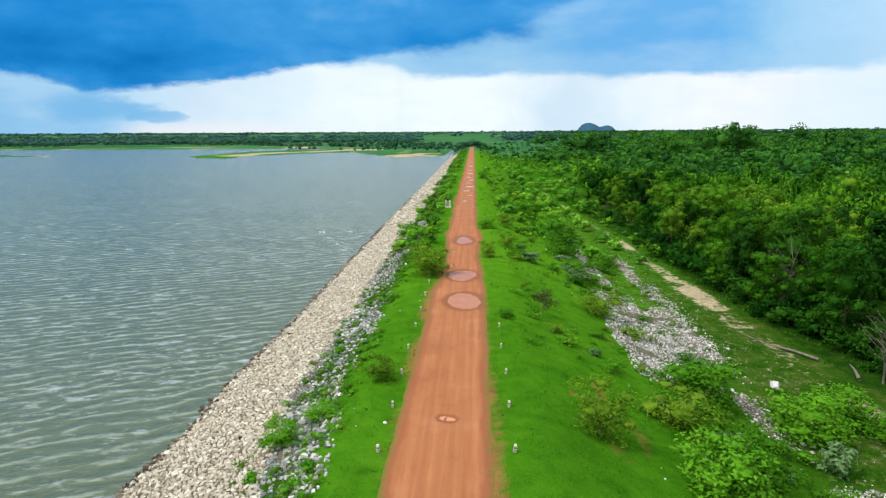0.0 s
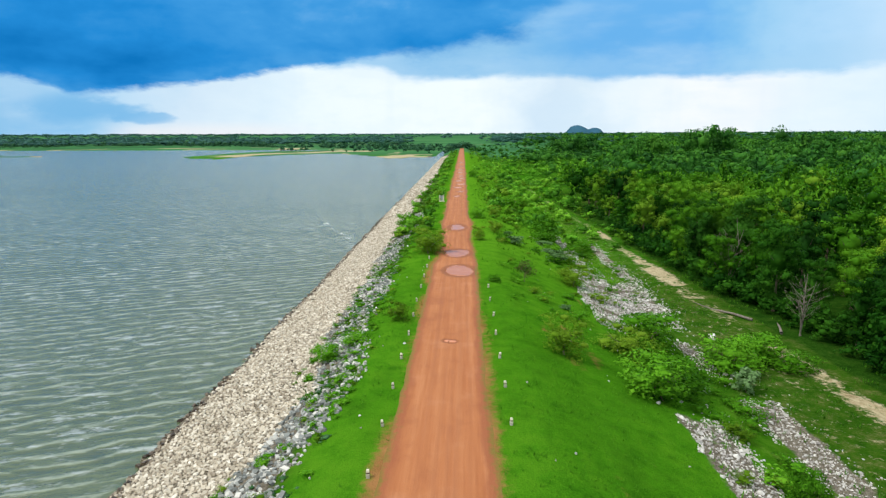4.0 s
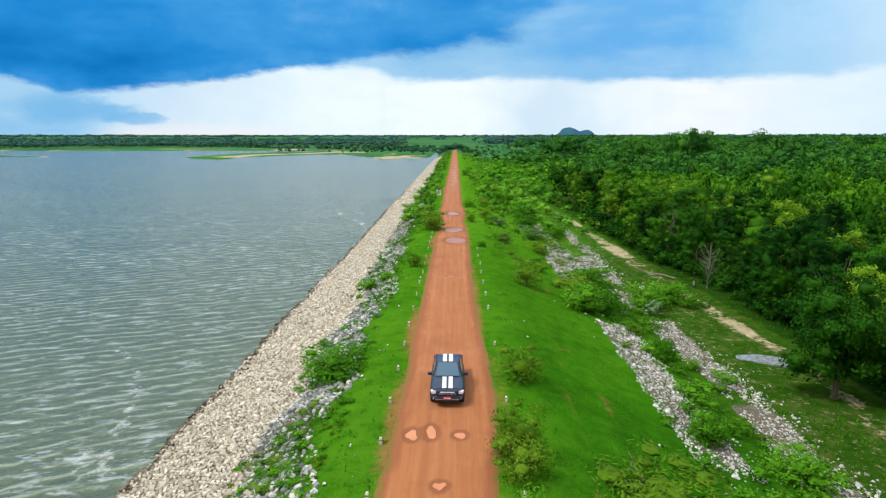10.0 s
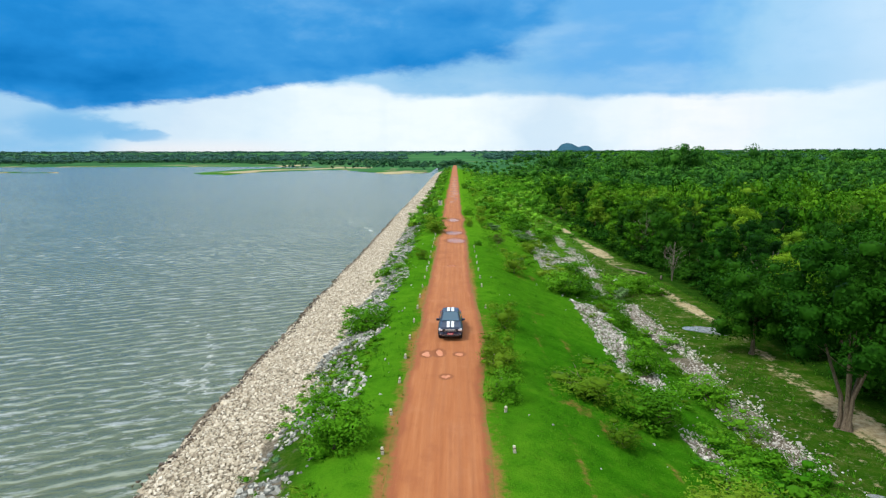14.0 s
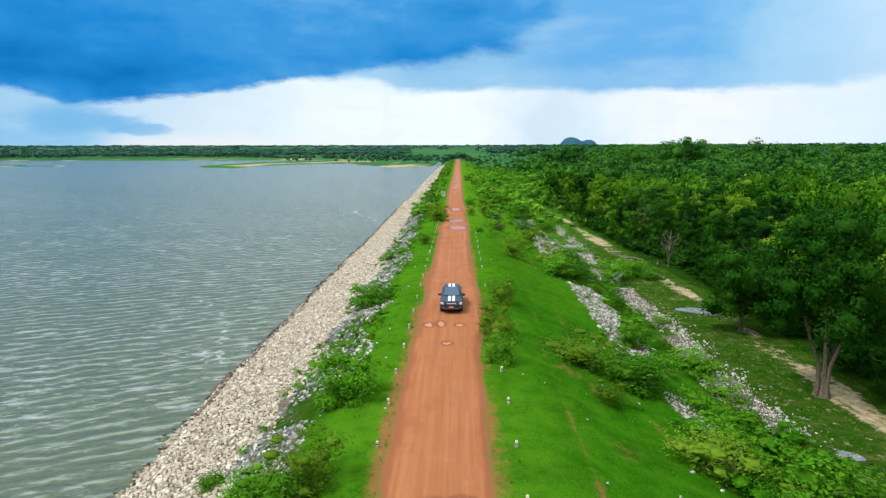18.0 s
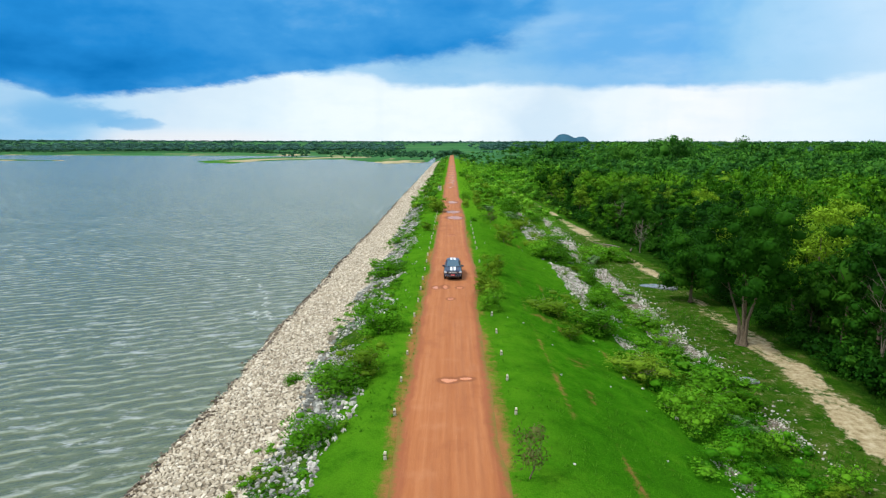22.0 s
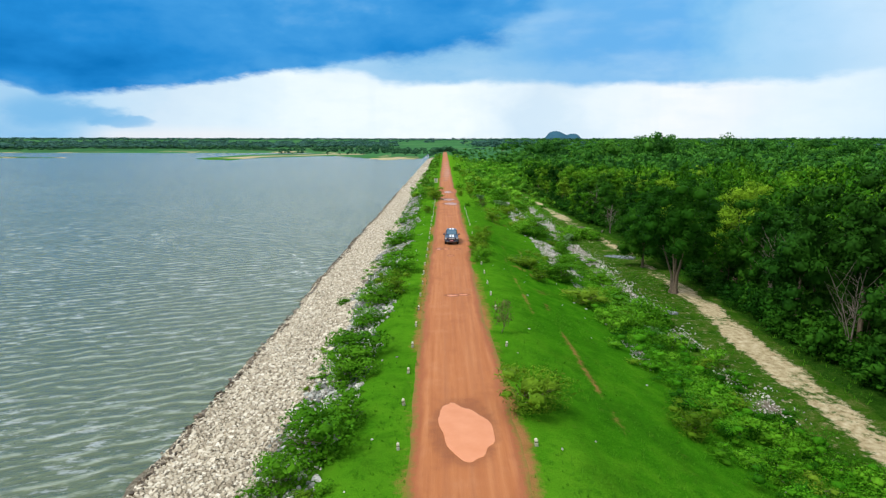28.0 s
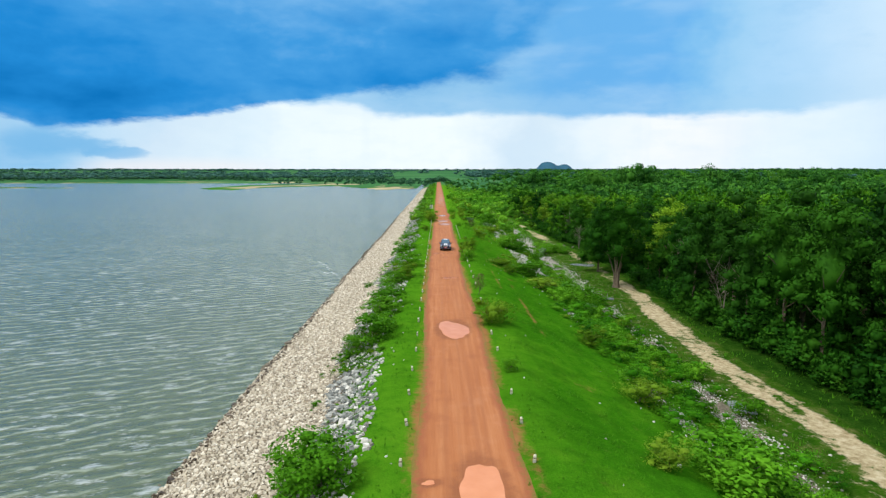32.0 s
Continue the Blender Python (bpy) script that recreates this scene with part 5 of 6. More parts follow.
def make_bushes():
    rng = random.Random(8)
    for row in BUSHES.replace("\n", ";").split(";"):
        x, y, w, h, kind = row.split()
        bush(kind, float(x), float(y), float(w), float(h), rng, False)
    # low growth along the toe of the slope and between the stones
    cover, olive, edge_growth, hedge, trailing = [], [], [], [], []

    def low(kind, x, y, w, h, single):
        if single:
            bush(kind, x, y, w, h, rng)
        else:
            (olive if kind == "fine" else cover).append((x, y, lift(x, y) - 0.08 * h, w, h))

    for k in range(420):
        y = rng.uniform(-78, 112)
        x = rng.gauss(18.8, 2.6)
        if x < 13.5 or x > 26 or (rng.random() < 0.75 and any(x0 - 0.3 < x < x1 + 0.3 and y0 < y < y1 for x0, x1, y0, y1 in RUBBLE)):
            continue
        w = rng.uniform(0.5, 1.5)
        low(rng.choices(["leafy", "fine", "pale"], [7, 2, 0.6])[0], x, y, w, w * rng.uniform(0.6, 1.05), k < 90)
    # the unbroken leafy belt at the foot of the slope
    for k in range(330):
        y, x = rng.uniform(-68, 6), rng.uniform(14.6, 24.4)
        if y < -36 and rng.random() < 0.45 or any(x0 < x < x1 and y0 < y < y1 for x0, x1, y0, y1 in RUBBLE):
            continue
        w = rng.uniform(0.7, 1.6)
        h = w * rng.uniform(0.85, 1.3)
        if k < 40:
            bush("leafy", x, y, w * 0.8, h, rng)
        else:
            hedge.append((x, y, lift(x, y) - 0.08 * h, w, h))
    for k in range(1350):
        y = rng.uniform(-76, 104)
        x = rng.uniform(-10.6, -5.6)
        if float(bumps(x, y, 3.5)) < -0.12 or (rng.random() < 0.8 and any(a < y < b for a, b in ((-61, -48), (-34, -30), (-18, -11)))):
            continue
        w = rng.uniform(0.2, 0.65)
        low(rng.choices(["leafy", "fine"], [5, 2])[0], x, y, w, w * rng.uniform(0.5, 1.0), k < 36)
    for k in range(80):
        y, x = rng.uniform(55, 112), rng.uniform(5.5, 20)
        if any(x0 - 0.5 < x < x1 + 0.5 and y0 < y < y1 for x0, x1, y0, y1 in RUBBLE):
            continue
        w = rng.uniform(0.35, 1.0)
        low(rng.choices(["leafy", "fine", "pale"], [5, 3, 1])[0], x, y, w, w * rng.uniform(0.7, 1.2), k < 30)
    # silvery creepers trailing over the stones above the riprap
    for k in range(520):
        y = rng.uniform(-60, 108)
        x = rng.uniform(-9.9, -5.9)
        if float(bumps(x + 40, y, 4.5)) < 0.02:
            continue
        w = rng.uniform(0.18, 0.5)
        trailing.append((x, y, lift(x, y) - 0.05, w, w * rng.uniform(0.45, 0.8)))
    far_clumps("creepers", trailing, 25, CREEPER_LEAF, "grey-green creepers trailing over the bank stones", "creepers", 60, 0.05, 1)
    # growth under the first forest trees
    for k in range(420):
        y = rng.uniform(-66, 170)
        x = float(np.interp(y, EDGE_Y, EDGE_X)) + rng.uniform(-1.6, 3.0)
        w = rng.uniform(0.8, 2.2)
        edge_growth.append((x, y, lift(x, y) - 0.1, w, w * rng.uniform(0.9, 1.8)))
    for k in range(260):
        y = rng.uniform(28, 135)
        x = float(np.interp(y, EDGE_Y, EDGE_X)) + rng.uniform(-0.8, 3.5)
        w = rng.uniform(1.1, 2.3)
        edge_growth.append((x, y, lift(x, y) - 0.1, w, w * rng.uniform(1.2, 2.6)))
    for k in range(190):
        y = rng.uniform(-64, 8)
        x = float(np.interp(y, EDGE_Y, EDGE_X)) + rng.uniform(-1.6, 2.5)
        w = rng.uniform(1.2, 2.4)
        edge_growth.append((x, y, lift(x, y) - 0.1, w, w * rng.uniform(1.2, 2.6)))
    far_clumps("undergrowth", cover, 12, BUSH_LEAF, "low bright green leafy undergrowth", "shrubs", 130, 0.042, 2)
    far_clumps("undergrowth", hedge, 15, HEDGE_LEAF, "dense leafy green scrub at the foot of the slope", "shrubs", 400, 0.0225, 3)
    # the dark leaf colour doubles as the shade at the forest's foot
    far_clumps("undergrowth", edge_growth, 14, SHADE_LEAF, "dark green bushes under the forest edge", "shrubs", 120, 0.05, 2)
    far_clumps("undergrowth", olive, 13, FINE_LEAF, "low olive-green feathery undergrowth", "shrubs", 140, 0.038, 2)


def tufts(name, spots, seed, mat, label):
    """Short grass tufts of three blades, joined."""
    nr = np.random.default_rng(seed)
    P = np.array(spots)
    n = len(P)
    V, F = [], []
    for b in range(3):
        a = nr.uniform(0, math.tau, n)
        r = P[:, 3] * nr.uniform(0.1, 0.5, n)
        out = np.stack([np.cos(a), np.sin(a), np.zeros(n)], 1)
        side = np.stack([-np.sin(a), np.cos(a), np.zeros(n)], 1)
        base = P[:, :3] + out * r[:, None]
        hgt = P[:, 3] * nr.uniform(0.6, 1.3, n)
        tip = base + out * (hgt * 0.5)[:, None] + np.array([0, 0, 1.0]) * hgt[:, None]
        wd = (P[:, 3] * 0.16)[:, None]
        V.append(np.stack([base - side * wd, base + side * wd, tip], 1).reshape(-1, 3))
    V = np.concatenate(V)
    ob = new(name, mesh_np(name, V, np.arange(len(V)).reshape(-1, 3), mat))
    return tagged(ob, label, "grass", kind="stuff")


def make_grass():
    nr = np.random.default_rng(4)
    spots = []
    for count, x0, x1, y0, y1, s in ((8000, 2.6, 16, -85, 70, 0.15), (4500, -8, -2.7, -85, 90, 0.15), (8000, 14, 38, -85, 110, 0.28), (5000, 3, 34, 70, 260, 0.35)):
        x, y = nr.uniform(x0, x1, count), nr.uniform(y0, y1, count)
        keep = bumps(x, y, 3.5) > -0.15
        l, r = road_edges(y)
        keep &= np.abs(x - np.interp(y, TRACK_Y, TRACK_X)) > np.interp(y, TRACK_Y, TRACK_W) * 1.5
        keep &= (x < l + 0.25) | (x > r - 0.2)
        x, y = x[keep], y[keep]
        spots.append(np.stack([x, y, np.maximum(height(x, y), np.where((x > l[keep]) & (x < r[keep]), 0.0, -99)) - 0.01, s * nr.uniform(0.4, 1.3, len(x))], 1))
    tufts("grass", np.concatenate(spots), 6, GRASS_BLADE, "short bright green grass tufts on the embankment")


# ---- stones ----
CUBE = np.array([(-1, -1, -1), (1, -1, -1), (1, 1, -1), (-1, 1, -1), (-1, -1, 1), (1, -1, 1), (1, 1, 1), (-1, 1, 1)], float)
CUBE_F = np.array([(4, 5, 6, 7), (0, 1, 5, 4), (1, 2, 6, 5), (2, 3, 7, 6), (3, 0, 4, 7)])


def stone_heap(P, size, seed, flat=0.6):
    """Angular stones at the places P with half sizes size."""
    nr = np.random.default_rng(seed)
    n = len(P)
    v = CUBE[None] * nr.uniform(0.55, 1.0, (n, 8, 3))
    v[:, 4:, :2] *= nr.uniform(0.5, 0.95, (n, 1, 1))
    v = v * np.stack([nr.uniform(0.7, 1.3, n), nr.uniform(0.6, 1.0, n), np.full(n, flat)], 1)[:, None] * np.asarray(size)[:, None, None]
    a, b = nr.uniform(0, math.tau, n), nr.normal(0, 0.5, n)
    cb, sb = np.cos(b)[:, None], np.sin(b)[:, None]
    x, z = v[:, :, 0] * cb - v[:, :, 2] * sb, v[:, :, 0] * sb + v[:, :, 2] * cb
    ca, sa = np.cos(a)[:, None], np.sin(a)[:, None]
    v = np.stack([x * ca - v[:, :, 1] * sa, x * sa + v[:, :, 1] * ca, z], -1) + P[:, None]
    F = (CUBE_F[None] + (np.arange(n) * 8)[:, None, None]).reshape(-1, 4)
    return v.reshape(-1, 3), F


def stone_bed(name, x, y, size, seed, mat, label, lift_by=0.0, flat=0.6, category="stones"):
    P = np.stack([x, y, height(x, y) + size * lift_by], 1)
    ob = new(name, mesh_np(name, *stone_heap(P, size, seed, flat), mat))
    return tagged(ob, label, category, kind="stuff")


def make_stones():
    nr = np.random.default_rng(2)

    def edge(y):
        return -9.7 - 0.9 * smooth01(y, 60, 100) + bumps(y * 0, y, 7) * 1.3 + bumps(y * 0 + 3, y, 2.2) * 0.4

    # closely packed, row upon row, each stone a little out of line
    rows, cols = np.meshgrid(np.arange(-112, 135, 0.205), np.arange(-17.4, -7.4, 0.236), indexing="ij")
    x = (cols + (np.arange(rows.shape[0]) % 2)[:, None] * 0.118).ravel()
    y = rows.ravel()
    x, y = x + nr.normal(0, 0.045, len(x)), y + nr.normal(0, 0.045, len(x))
    keep = x < edge(y) + nr.normal(0.25, 0.12, len(x))
    x, y = x[keep], y[keep]
    n = len(x)
    s = nr.uniform(0.10, 0.175, n) * np.where(nr.random(n) < 0.05, 1.5, 1.0)
    chosen = np.zeros(n, bool)
    chosen[np.flatnonzero((y > -46) & (y < -38))[:300]] = True
    stone_bed("riprap_stones", x[~chosen], y[~chosen], s[~chosen], 1, BEIGE, "pale beige angular riprap stones down to the water", 0.1)
    bed = new("riprap")
    tagged(bed, "single pale riprap stones on the dam face", "stones", kind="structure")
    protos = []
    for k in range(8):
        v, f = stone_heap(np.zeros((1, 3)), np.ones(1), 100 + k)
        protos.append(mesh_np("stone", v, f, BEIGE))
    zz = height(x, y)
    for k, i in enumerate(np.flatnonzero(chosen)):
        ob = child("stone", protos[k % 8], bed)
        ob.matrix_world = Matrix.Translation((x[i], y[i], zz[i] + s[i] * 0.1)) @ Matrix.Rotation(k * 1.7, 4, "Z") @ Matrix.Scale(s[i], 4)
    n = 5500
    y = 135 + 390 * nr.uniform(0, 1, n) ** 1.4
    x = nr.uniform(-17.3, -10.0, n)
    stone_bed("riprap_stones", x, y, nr.uniform(0.2, 0.5, n), 3, BEIGE, "pale riprap along the far dam face", 0.05)
    # loose grey boulders above the riprap, heaped in three places
    n = 14800
    y = nr.uniform(-110, 125, n)
    w = nr.uniform(0, 1, n)
    x = edge(y) + (3.5 + bumps(y * 0 + 8, y, 9) * 0.6) * w
    heap = np.zeros(n)
    for y0, y1 in HEAPS:
        heap = np.maximum(heap, smooth01(y, y0 - 1.2, y0 + 1.2) * (1 - smooth01(y, y1 - 1.2, y1 + 1.2)))
    s = nr.uniform(0.06, 0.17, n) * (1 + heap * nr.uniform(0.0, 0.7, n))
    keep = (nr.random(n) < np.where(heap > 0.5, 1.0, 0.8)) & ((heap > 0.5) | (bumps(x, y, 4) > -0.34)) & ((w < 0.8) | (nr.random(n) < 0.4))
    stone_bed("grey_stones", x[keep], y[keep], s[keep], 4, GREY, "loose blue-grey boulders above the pale riprap", 0.1, 0.65)
    n = 620
    y = nr.uniform(-90, 70, n)
    x = edge(y) + 3.45 + bumps(y * 0 + 8, y, 9) * 0.6 + nr.normal(0, 0.2, n)
    keep = bumps(y * 0 + 31, y, 3.5) > -0.1
    stone_bed("edge_stones", x[keep], y[keep], nr.uniform(0.07, 0.19, n)[keep], 14, WHITE, "whitish stones along the edge of the lawn", 0.2, 0.7)
    n = 3600
    y = nr.uniform(-92, 110, n)
    x = edge(y) + nr.uniform(-0.2, 3.7, n) + bumps(y * 0 + 8, y, 9) * 0.6
    keep = (bumps(x + 11, y, 2.6) + 0.5 * bumps(y * 0 + 5, y, 9)) > 0.12
    stone_bed("pale_stones", x[keep], y[keep], nr.uniform(0.05, 0.15, n)[keep], 24, WHITE, "pale stones showing through the creepers above the riprap", 0.35, 0.7)
    n = 3000
    y = nr.uniform(-100, 230, n)
    x = -17.2 + bumps(y * 0, y, 5) * 0.34 + bumps(y * 0 + 2, y, 1.4) * 0.2 + nr.normal(0, 0.22, n)
    stone_bed("waterline_stones", x, y, nr.uniform(0.07, 0.22, n), 5, WETROCK, "dark wet stones along the waterline", 0.25, 0.8)
    xs, ys = [], []
    for x0, x1, y0, y1 in RUBBLE:
        k = int((x1 - x0) * (y1 - y0) * 36)
        yy, xx = nr.uniform(y0 - 1, y1 + 1, k), nr.uniform(x0 - 0.3, x1 + 0.3, k)
        stray = nr.random(k) < 0.22
        yy, xx = yy + stray * nr.normal(0, 2.6, k), xx + stray * np.abs(nr.normal(0, 0.9, k)) * np.where(xx > x0 + 0.6, 1, 0)
        xs.append(xx + bumps(xx * 0 + x0, yy, 4) * 0.9 + bumps(xx * 0 + x0, yy, 1.5) * 0.35)
        ys.append(yy)
    x, y = np.concatenate(xs), np.concatenate(ys)
    keep = bumps(x + 50, y, 2.2) + 0.4 * bumps(x, y, 7) > -0.42
    x, y = x[keep], y[keep]
    stone_bed("rubble_stones", x, y, nr.uniform(0.04, 0.105, len(x)) * np.where(nr.random(len(x)) < 0.05, 2.2, 1.0), 6, WHITE, "whitish rubble heaped at the embankment toe", 0.15, 0.6)
    n = 230
    x, y = nr.uniform(12, 27, n), nr.uniform(-70, 110, n)
    stone_bed("scattered_stones", x, y, nr.uniform(0.05, 0.15, n), 7, WHITE, "scattered white stones in the grass", 0.2, 0.6)
    n = 70
    x, y = np.where(nr.random(n) < 0.5, nr.uniform(-6.2, -3.2, n), nr.uniform(3.5, 13, n)), nr.uniform(-80, 70, n)
    stone_bed("scattered_stones", x, y, nr.uniform(0.04, 0.1, n), 8, WHITE, "small white stones on the lawn", 0.4, 0.6)
    rock = new("boulder", mesh_np("boulder", *stone_heap(np.zeros((1, 3)), np.ones(1) * 0.5, 55), WHITE))
    rock.location = (26.5, 64.1, lift(26.5, 64.1) + 0.15)
    tagged(rock, "single pale boulder lying in the grass", "boulder")


def make_dead_wood():
    rng = random.Random(19)
    pale, n = material("bleached_wood")
    oc = n.node("ShaderNodeTexCoord").outputs["Object"]
    finish(n, n.ramp(n.noise(oc, 3.0, 5, 0.7), [(0.3, (0.10, 0.08, 0.06)), (0.7, (0.29, 0.25, 0.20))]), 0.9, None, 0, 0.2)
    for x, y, h in ((36.2, 65.5, 6.6), (36.8, 84.0, 8.5), (40.5, 44.0, 9.0), (38.6, 4.0, 11.0), (37.0, -13.0, 10.5)):
        parts = [limbs(rng, h, 2.4, 0.09, 6, 1.6)[:2], limbs(rng, h * 0.85, 1.8, 0.06, 6, 2.4)[:2], limbs(rng, h * 0.7, 1.6, 0.05, 5, 2.8)[:2]]
        for k in range(34):
            a = rng.uniform(0, 6.28)
            z = h * rng.uniform(0.3, 0.8)
            r = rng.uniform(1.0, 2.8)
            p = [(math.cos(a) * r * q, math.sin(a) * r * q, z + r * q * rng.uniform(0.3, 0.8)) for q in (0, 0.4, 0.8, 1.0)]
            parts.append(tube(p, [0.03, 0.022, 0.014, 0.006], 4))
        v, f, _ = joined(parts)
        ob = new("dead_tree", mesh_np("dead_tree", v, f, pale, True))
        ob.location = (x, y, lift(x, y) - 0.1)
        tagged(ob, "bare grey dead tree at the forest edge", "dead tree", "dead trees")
    for x, y, a, ln in ((33.6, 70.5, 2.1, 8.0), (34.5, 66.0, 1.2, 4.0)):
        base = [(0, 0), (0.3, 0.1), (0.65, -0.15), (1.0, 0.1)]
        v, f = tube([(0.0, 0.0, q * ln) for q, _ in base], [0.16, 0.13, 0.1, 0.03], 6)
        v = [(p[2] * math.cos(a) - p[0] * math.sin(a), p[2] * math.sin(a) + p[0] * math.cos(a), p[1] + 0.18 + 0.12 * math.sin(p[2])) for p in v]
        ob = new("fallen_trunk", mesh_np("fallen_trunk", v, f, pale, True))
        ob.location = (x, y, lift(x, y))
        tagged(ob, "fallen bleached tree trunk lying in the grass", "log")


def make_ponds():
    m, n = material("grey_pool_water")
    pos = n.node("ShaderNodeNewGeometry").outputs["Position"]
    b = finish(n, n.ramp(n.noise(pos, 3.5, 6, 0.8), [(0.35, (0.10, 0.115, 0.115)), (0.5, (0.24, 0.26, 0.265)), (0.65, (0.44, 0.46, 0.46))]), 0.12, n.bump(n.noise(pos, 4.0, 3), 0.1, 0.05), 0, 0.5)
    for k, (x, y, rx, ry) in enumerate(((30.4, 37.6, 2.3, 1.4), (24.6, -42.3, 0.9, 1.2), (26.0, 2.2, 0.7, 0.7))):
        make_puddle(x, y, rx, ry, 200 + k, m, lift(x, y) + 0.13, "shallow grey rain pool in the grass", "pool", "rain pools at the embankment toe", "rain_pool")


make_forest()
make_far_woods()
make_dead_wood()
make_ponds()
make_hill()
make_bushes()
make_grass()
make_stones()

# ---- posts and sign ----
CONCRETE = plain("white_painted_concrete", (0.74, 0.68, 0.49), 0.8, 0, 0.12, 5)
DIRTY = plain("splashed_concrete", (0.50, 0.45, 0.35), 0.85, 0, 0.25, 7)
STAIN = plain("stained_concrete", (0.15, 0.11, 0.075), 0.9, 0, 0.25, 8)


def block(bm, size, at=(0, 0, 0), bevel=0.0, taper=1.0):
    r = bmesh.ops.create_cube(bm, size=1.0)
    vs = r["verts"]
    for v in vs:
        k = taper if v.co.z > 0 else 1.0
        v.co = Vector((v.co.x * size[0] * k + at[0], v.co.y * size[1] * k + at[1], v.co.z * size[2] + at[2]))
    if bevel:
        es = list({e for v in vs for e in v.link_edges})
        bmesh.ops.bevel(bm, geom=es, offset=bevel, segments=2, affect="EDGES", profile=0.6)
    return bm


def make_posts():
    rng = random.Random(3)
    top = new("guide_post")
    part("shaft", block(bmesh.new(), (0.21, 0.2, 0.28), (0, 0, 0.32), 0.015, 0.96), CONCRETE, top)
    part("cap", block(bmesh.new(), (0.19, 0.18, 0.08), (0, 0, 0.51), 0.02, 0.8), CONCRETE, top)
    part("base", block(bmesh.new(), (0.22, 0.21, 0.4), (0, 0, 0.03), 0.012), DIRTY, top, "mud-splashed concrete base")
    part("band", block(bmesh.new(), (0.219, 0.209, 0.09), (0, 0, 0.33), 0.006), STAIN, top, "dark worn band")
    tagged(top, "short white concrete guide post with a stained base on the verge", "post", "guide posts along the road")
    first = True
    for side, x0 in (("l", -3.22), ("r", 3.27)):
        for k in range(-7, 34):
            y = -63.6 + 4.59 * k + (0.25 if side == "r" else 0) + rng.uniform(-0.12, 0.12)
            if side == "r" and (k > 27 or k in (3, 6, 7, 9, 18, 20)):
                continue
            x = x0 + rng.uniform(-0.05, 0.05)
            m = Matrix.Translation((x, y, lift(x, y))) @ Euler((rng.gauss(0, 0.06), rng.gauss(0, 0.06), rng.uniform(-0.2, 0.2))).to_matrix().to_4x4() @ Matrix.Scale(rng.uniform(0.78, 0.92), 4)
            if first:
                top.matrix_world, first = m, False
            else:
                copy_thing(top, m)


def make_gauge():
    top = new("concrete_marker")
    for dx in (-0.42, 0.42):
        part("upright", block(bmesh.new(), (0.26, 0.22, 1.5), (dx, 0, 0.7), 0.02), CONCRETE, top)
    part("panel", block(bmesh.new(), (0.56, 0.1, 1.1), (0, 0, 0.75), 0.01), plain("grey_panel", (0.32, 0.34, 0.36), 0.6), top, "grey recessed panel")
    part("plinth", block(bmesh.new(), (1.3, 0.6, 0.22), (0, 0, 0.02), 0.02), CONCRETE, top)
    top.location = (-3.9, 136.5, lift(-3.9, 136.5))
    tagged(top, "white two-legged concrete marker beside the road", "marker")


# ---- pickup truck ----
PAINT = plain("dark_blue_grey_paint", (0.014, 0.028, 0.066), 0.32, 0.2, 0.03, 3, coat=0.4)
STRIPE = plain("white_stripe_paint", (0.78, 0.80, 0.82), 0.35, 0, 0.04, 5)
BLACK = plain("black_plastic", (0.014, 0.014, 0.015), 0.5)
RUBBER = plain("tyre_rubber", (0.018, 0.017, 0.016), 0.85)
ALLOY = plain("dark_alloy", (0.16, 0.16, 0.17), 0.35, 0.9)
LAMPGLASS = plain("clear_headlamp", (0.75, 0.8, 0.84), 0.12, 0.3, 0.02)
RED = plain("red_plate", (0.62, 0.02, 0.03), 0.45)
SKID = plain("silver_skid", (0.4, 0.41, 0.42), 0.4, 0.7)


def glass_material():
    m, n = material("sky_tinted_glass")
    # blue base colour stands in for part of the sky's reflection
    finish(n, (0.045, 0.11, 0.165), 0.03, None, 0.0, 0.8, coat=0.6)
    return m


GLASS = glass_material()


def loft(sections, mat_bevel=0.0):
    """Closed shell through rings of (y, [(x, z), ...]) given for one half, mirrored."""
    bm = bmesh.new()
    rings = []
    for y, half in sections:
        ring = [bm.verts.new((x, y if not isinstance(y, tuple) else y[i], z)) for i, (x, z) in enumerate(half)]
        ring += [bm.verts.new((-x, y if not isinstance(y, tuple) else y[len(half) - 1 - i], z)) for i, (x, z) in enumerate(reversed(half))]
        rings.append(ring)
    n = len(rings[0])
    for a, b in zip(rings, rings[1:]):
        for i in range(n):
            bm.faces.new((a[i], a[(i + 1) % n], b[(i + 1) % n], b[i]))
    bm.faces.new(rings[0])
    bm.faces.new(rings[-1])
    bmesh.ops.recalc_face_normals(bm, faces=bm.faces)
    if mat_bevel:
        bmesh.ops.bevel(bm, geom=[e for e in bm.edges if len(e.link_faces) == 2 and e.calc_face_angle(0) > 0.6], offset=mat_bevel, segments=2, affect="EDGES")
    return bm


def quad_panel(corners, thick=0.012):
    bm = bmesh.new()
    f = bm.faces.new([bm.verts.new(c) for c in corners])
    bmesh.ops.recalc_face_normals(bm, faces=bm.faces)
    bmesh.ops.solidify(bm, geom=[f], thickness=thick)
    return bm


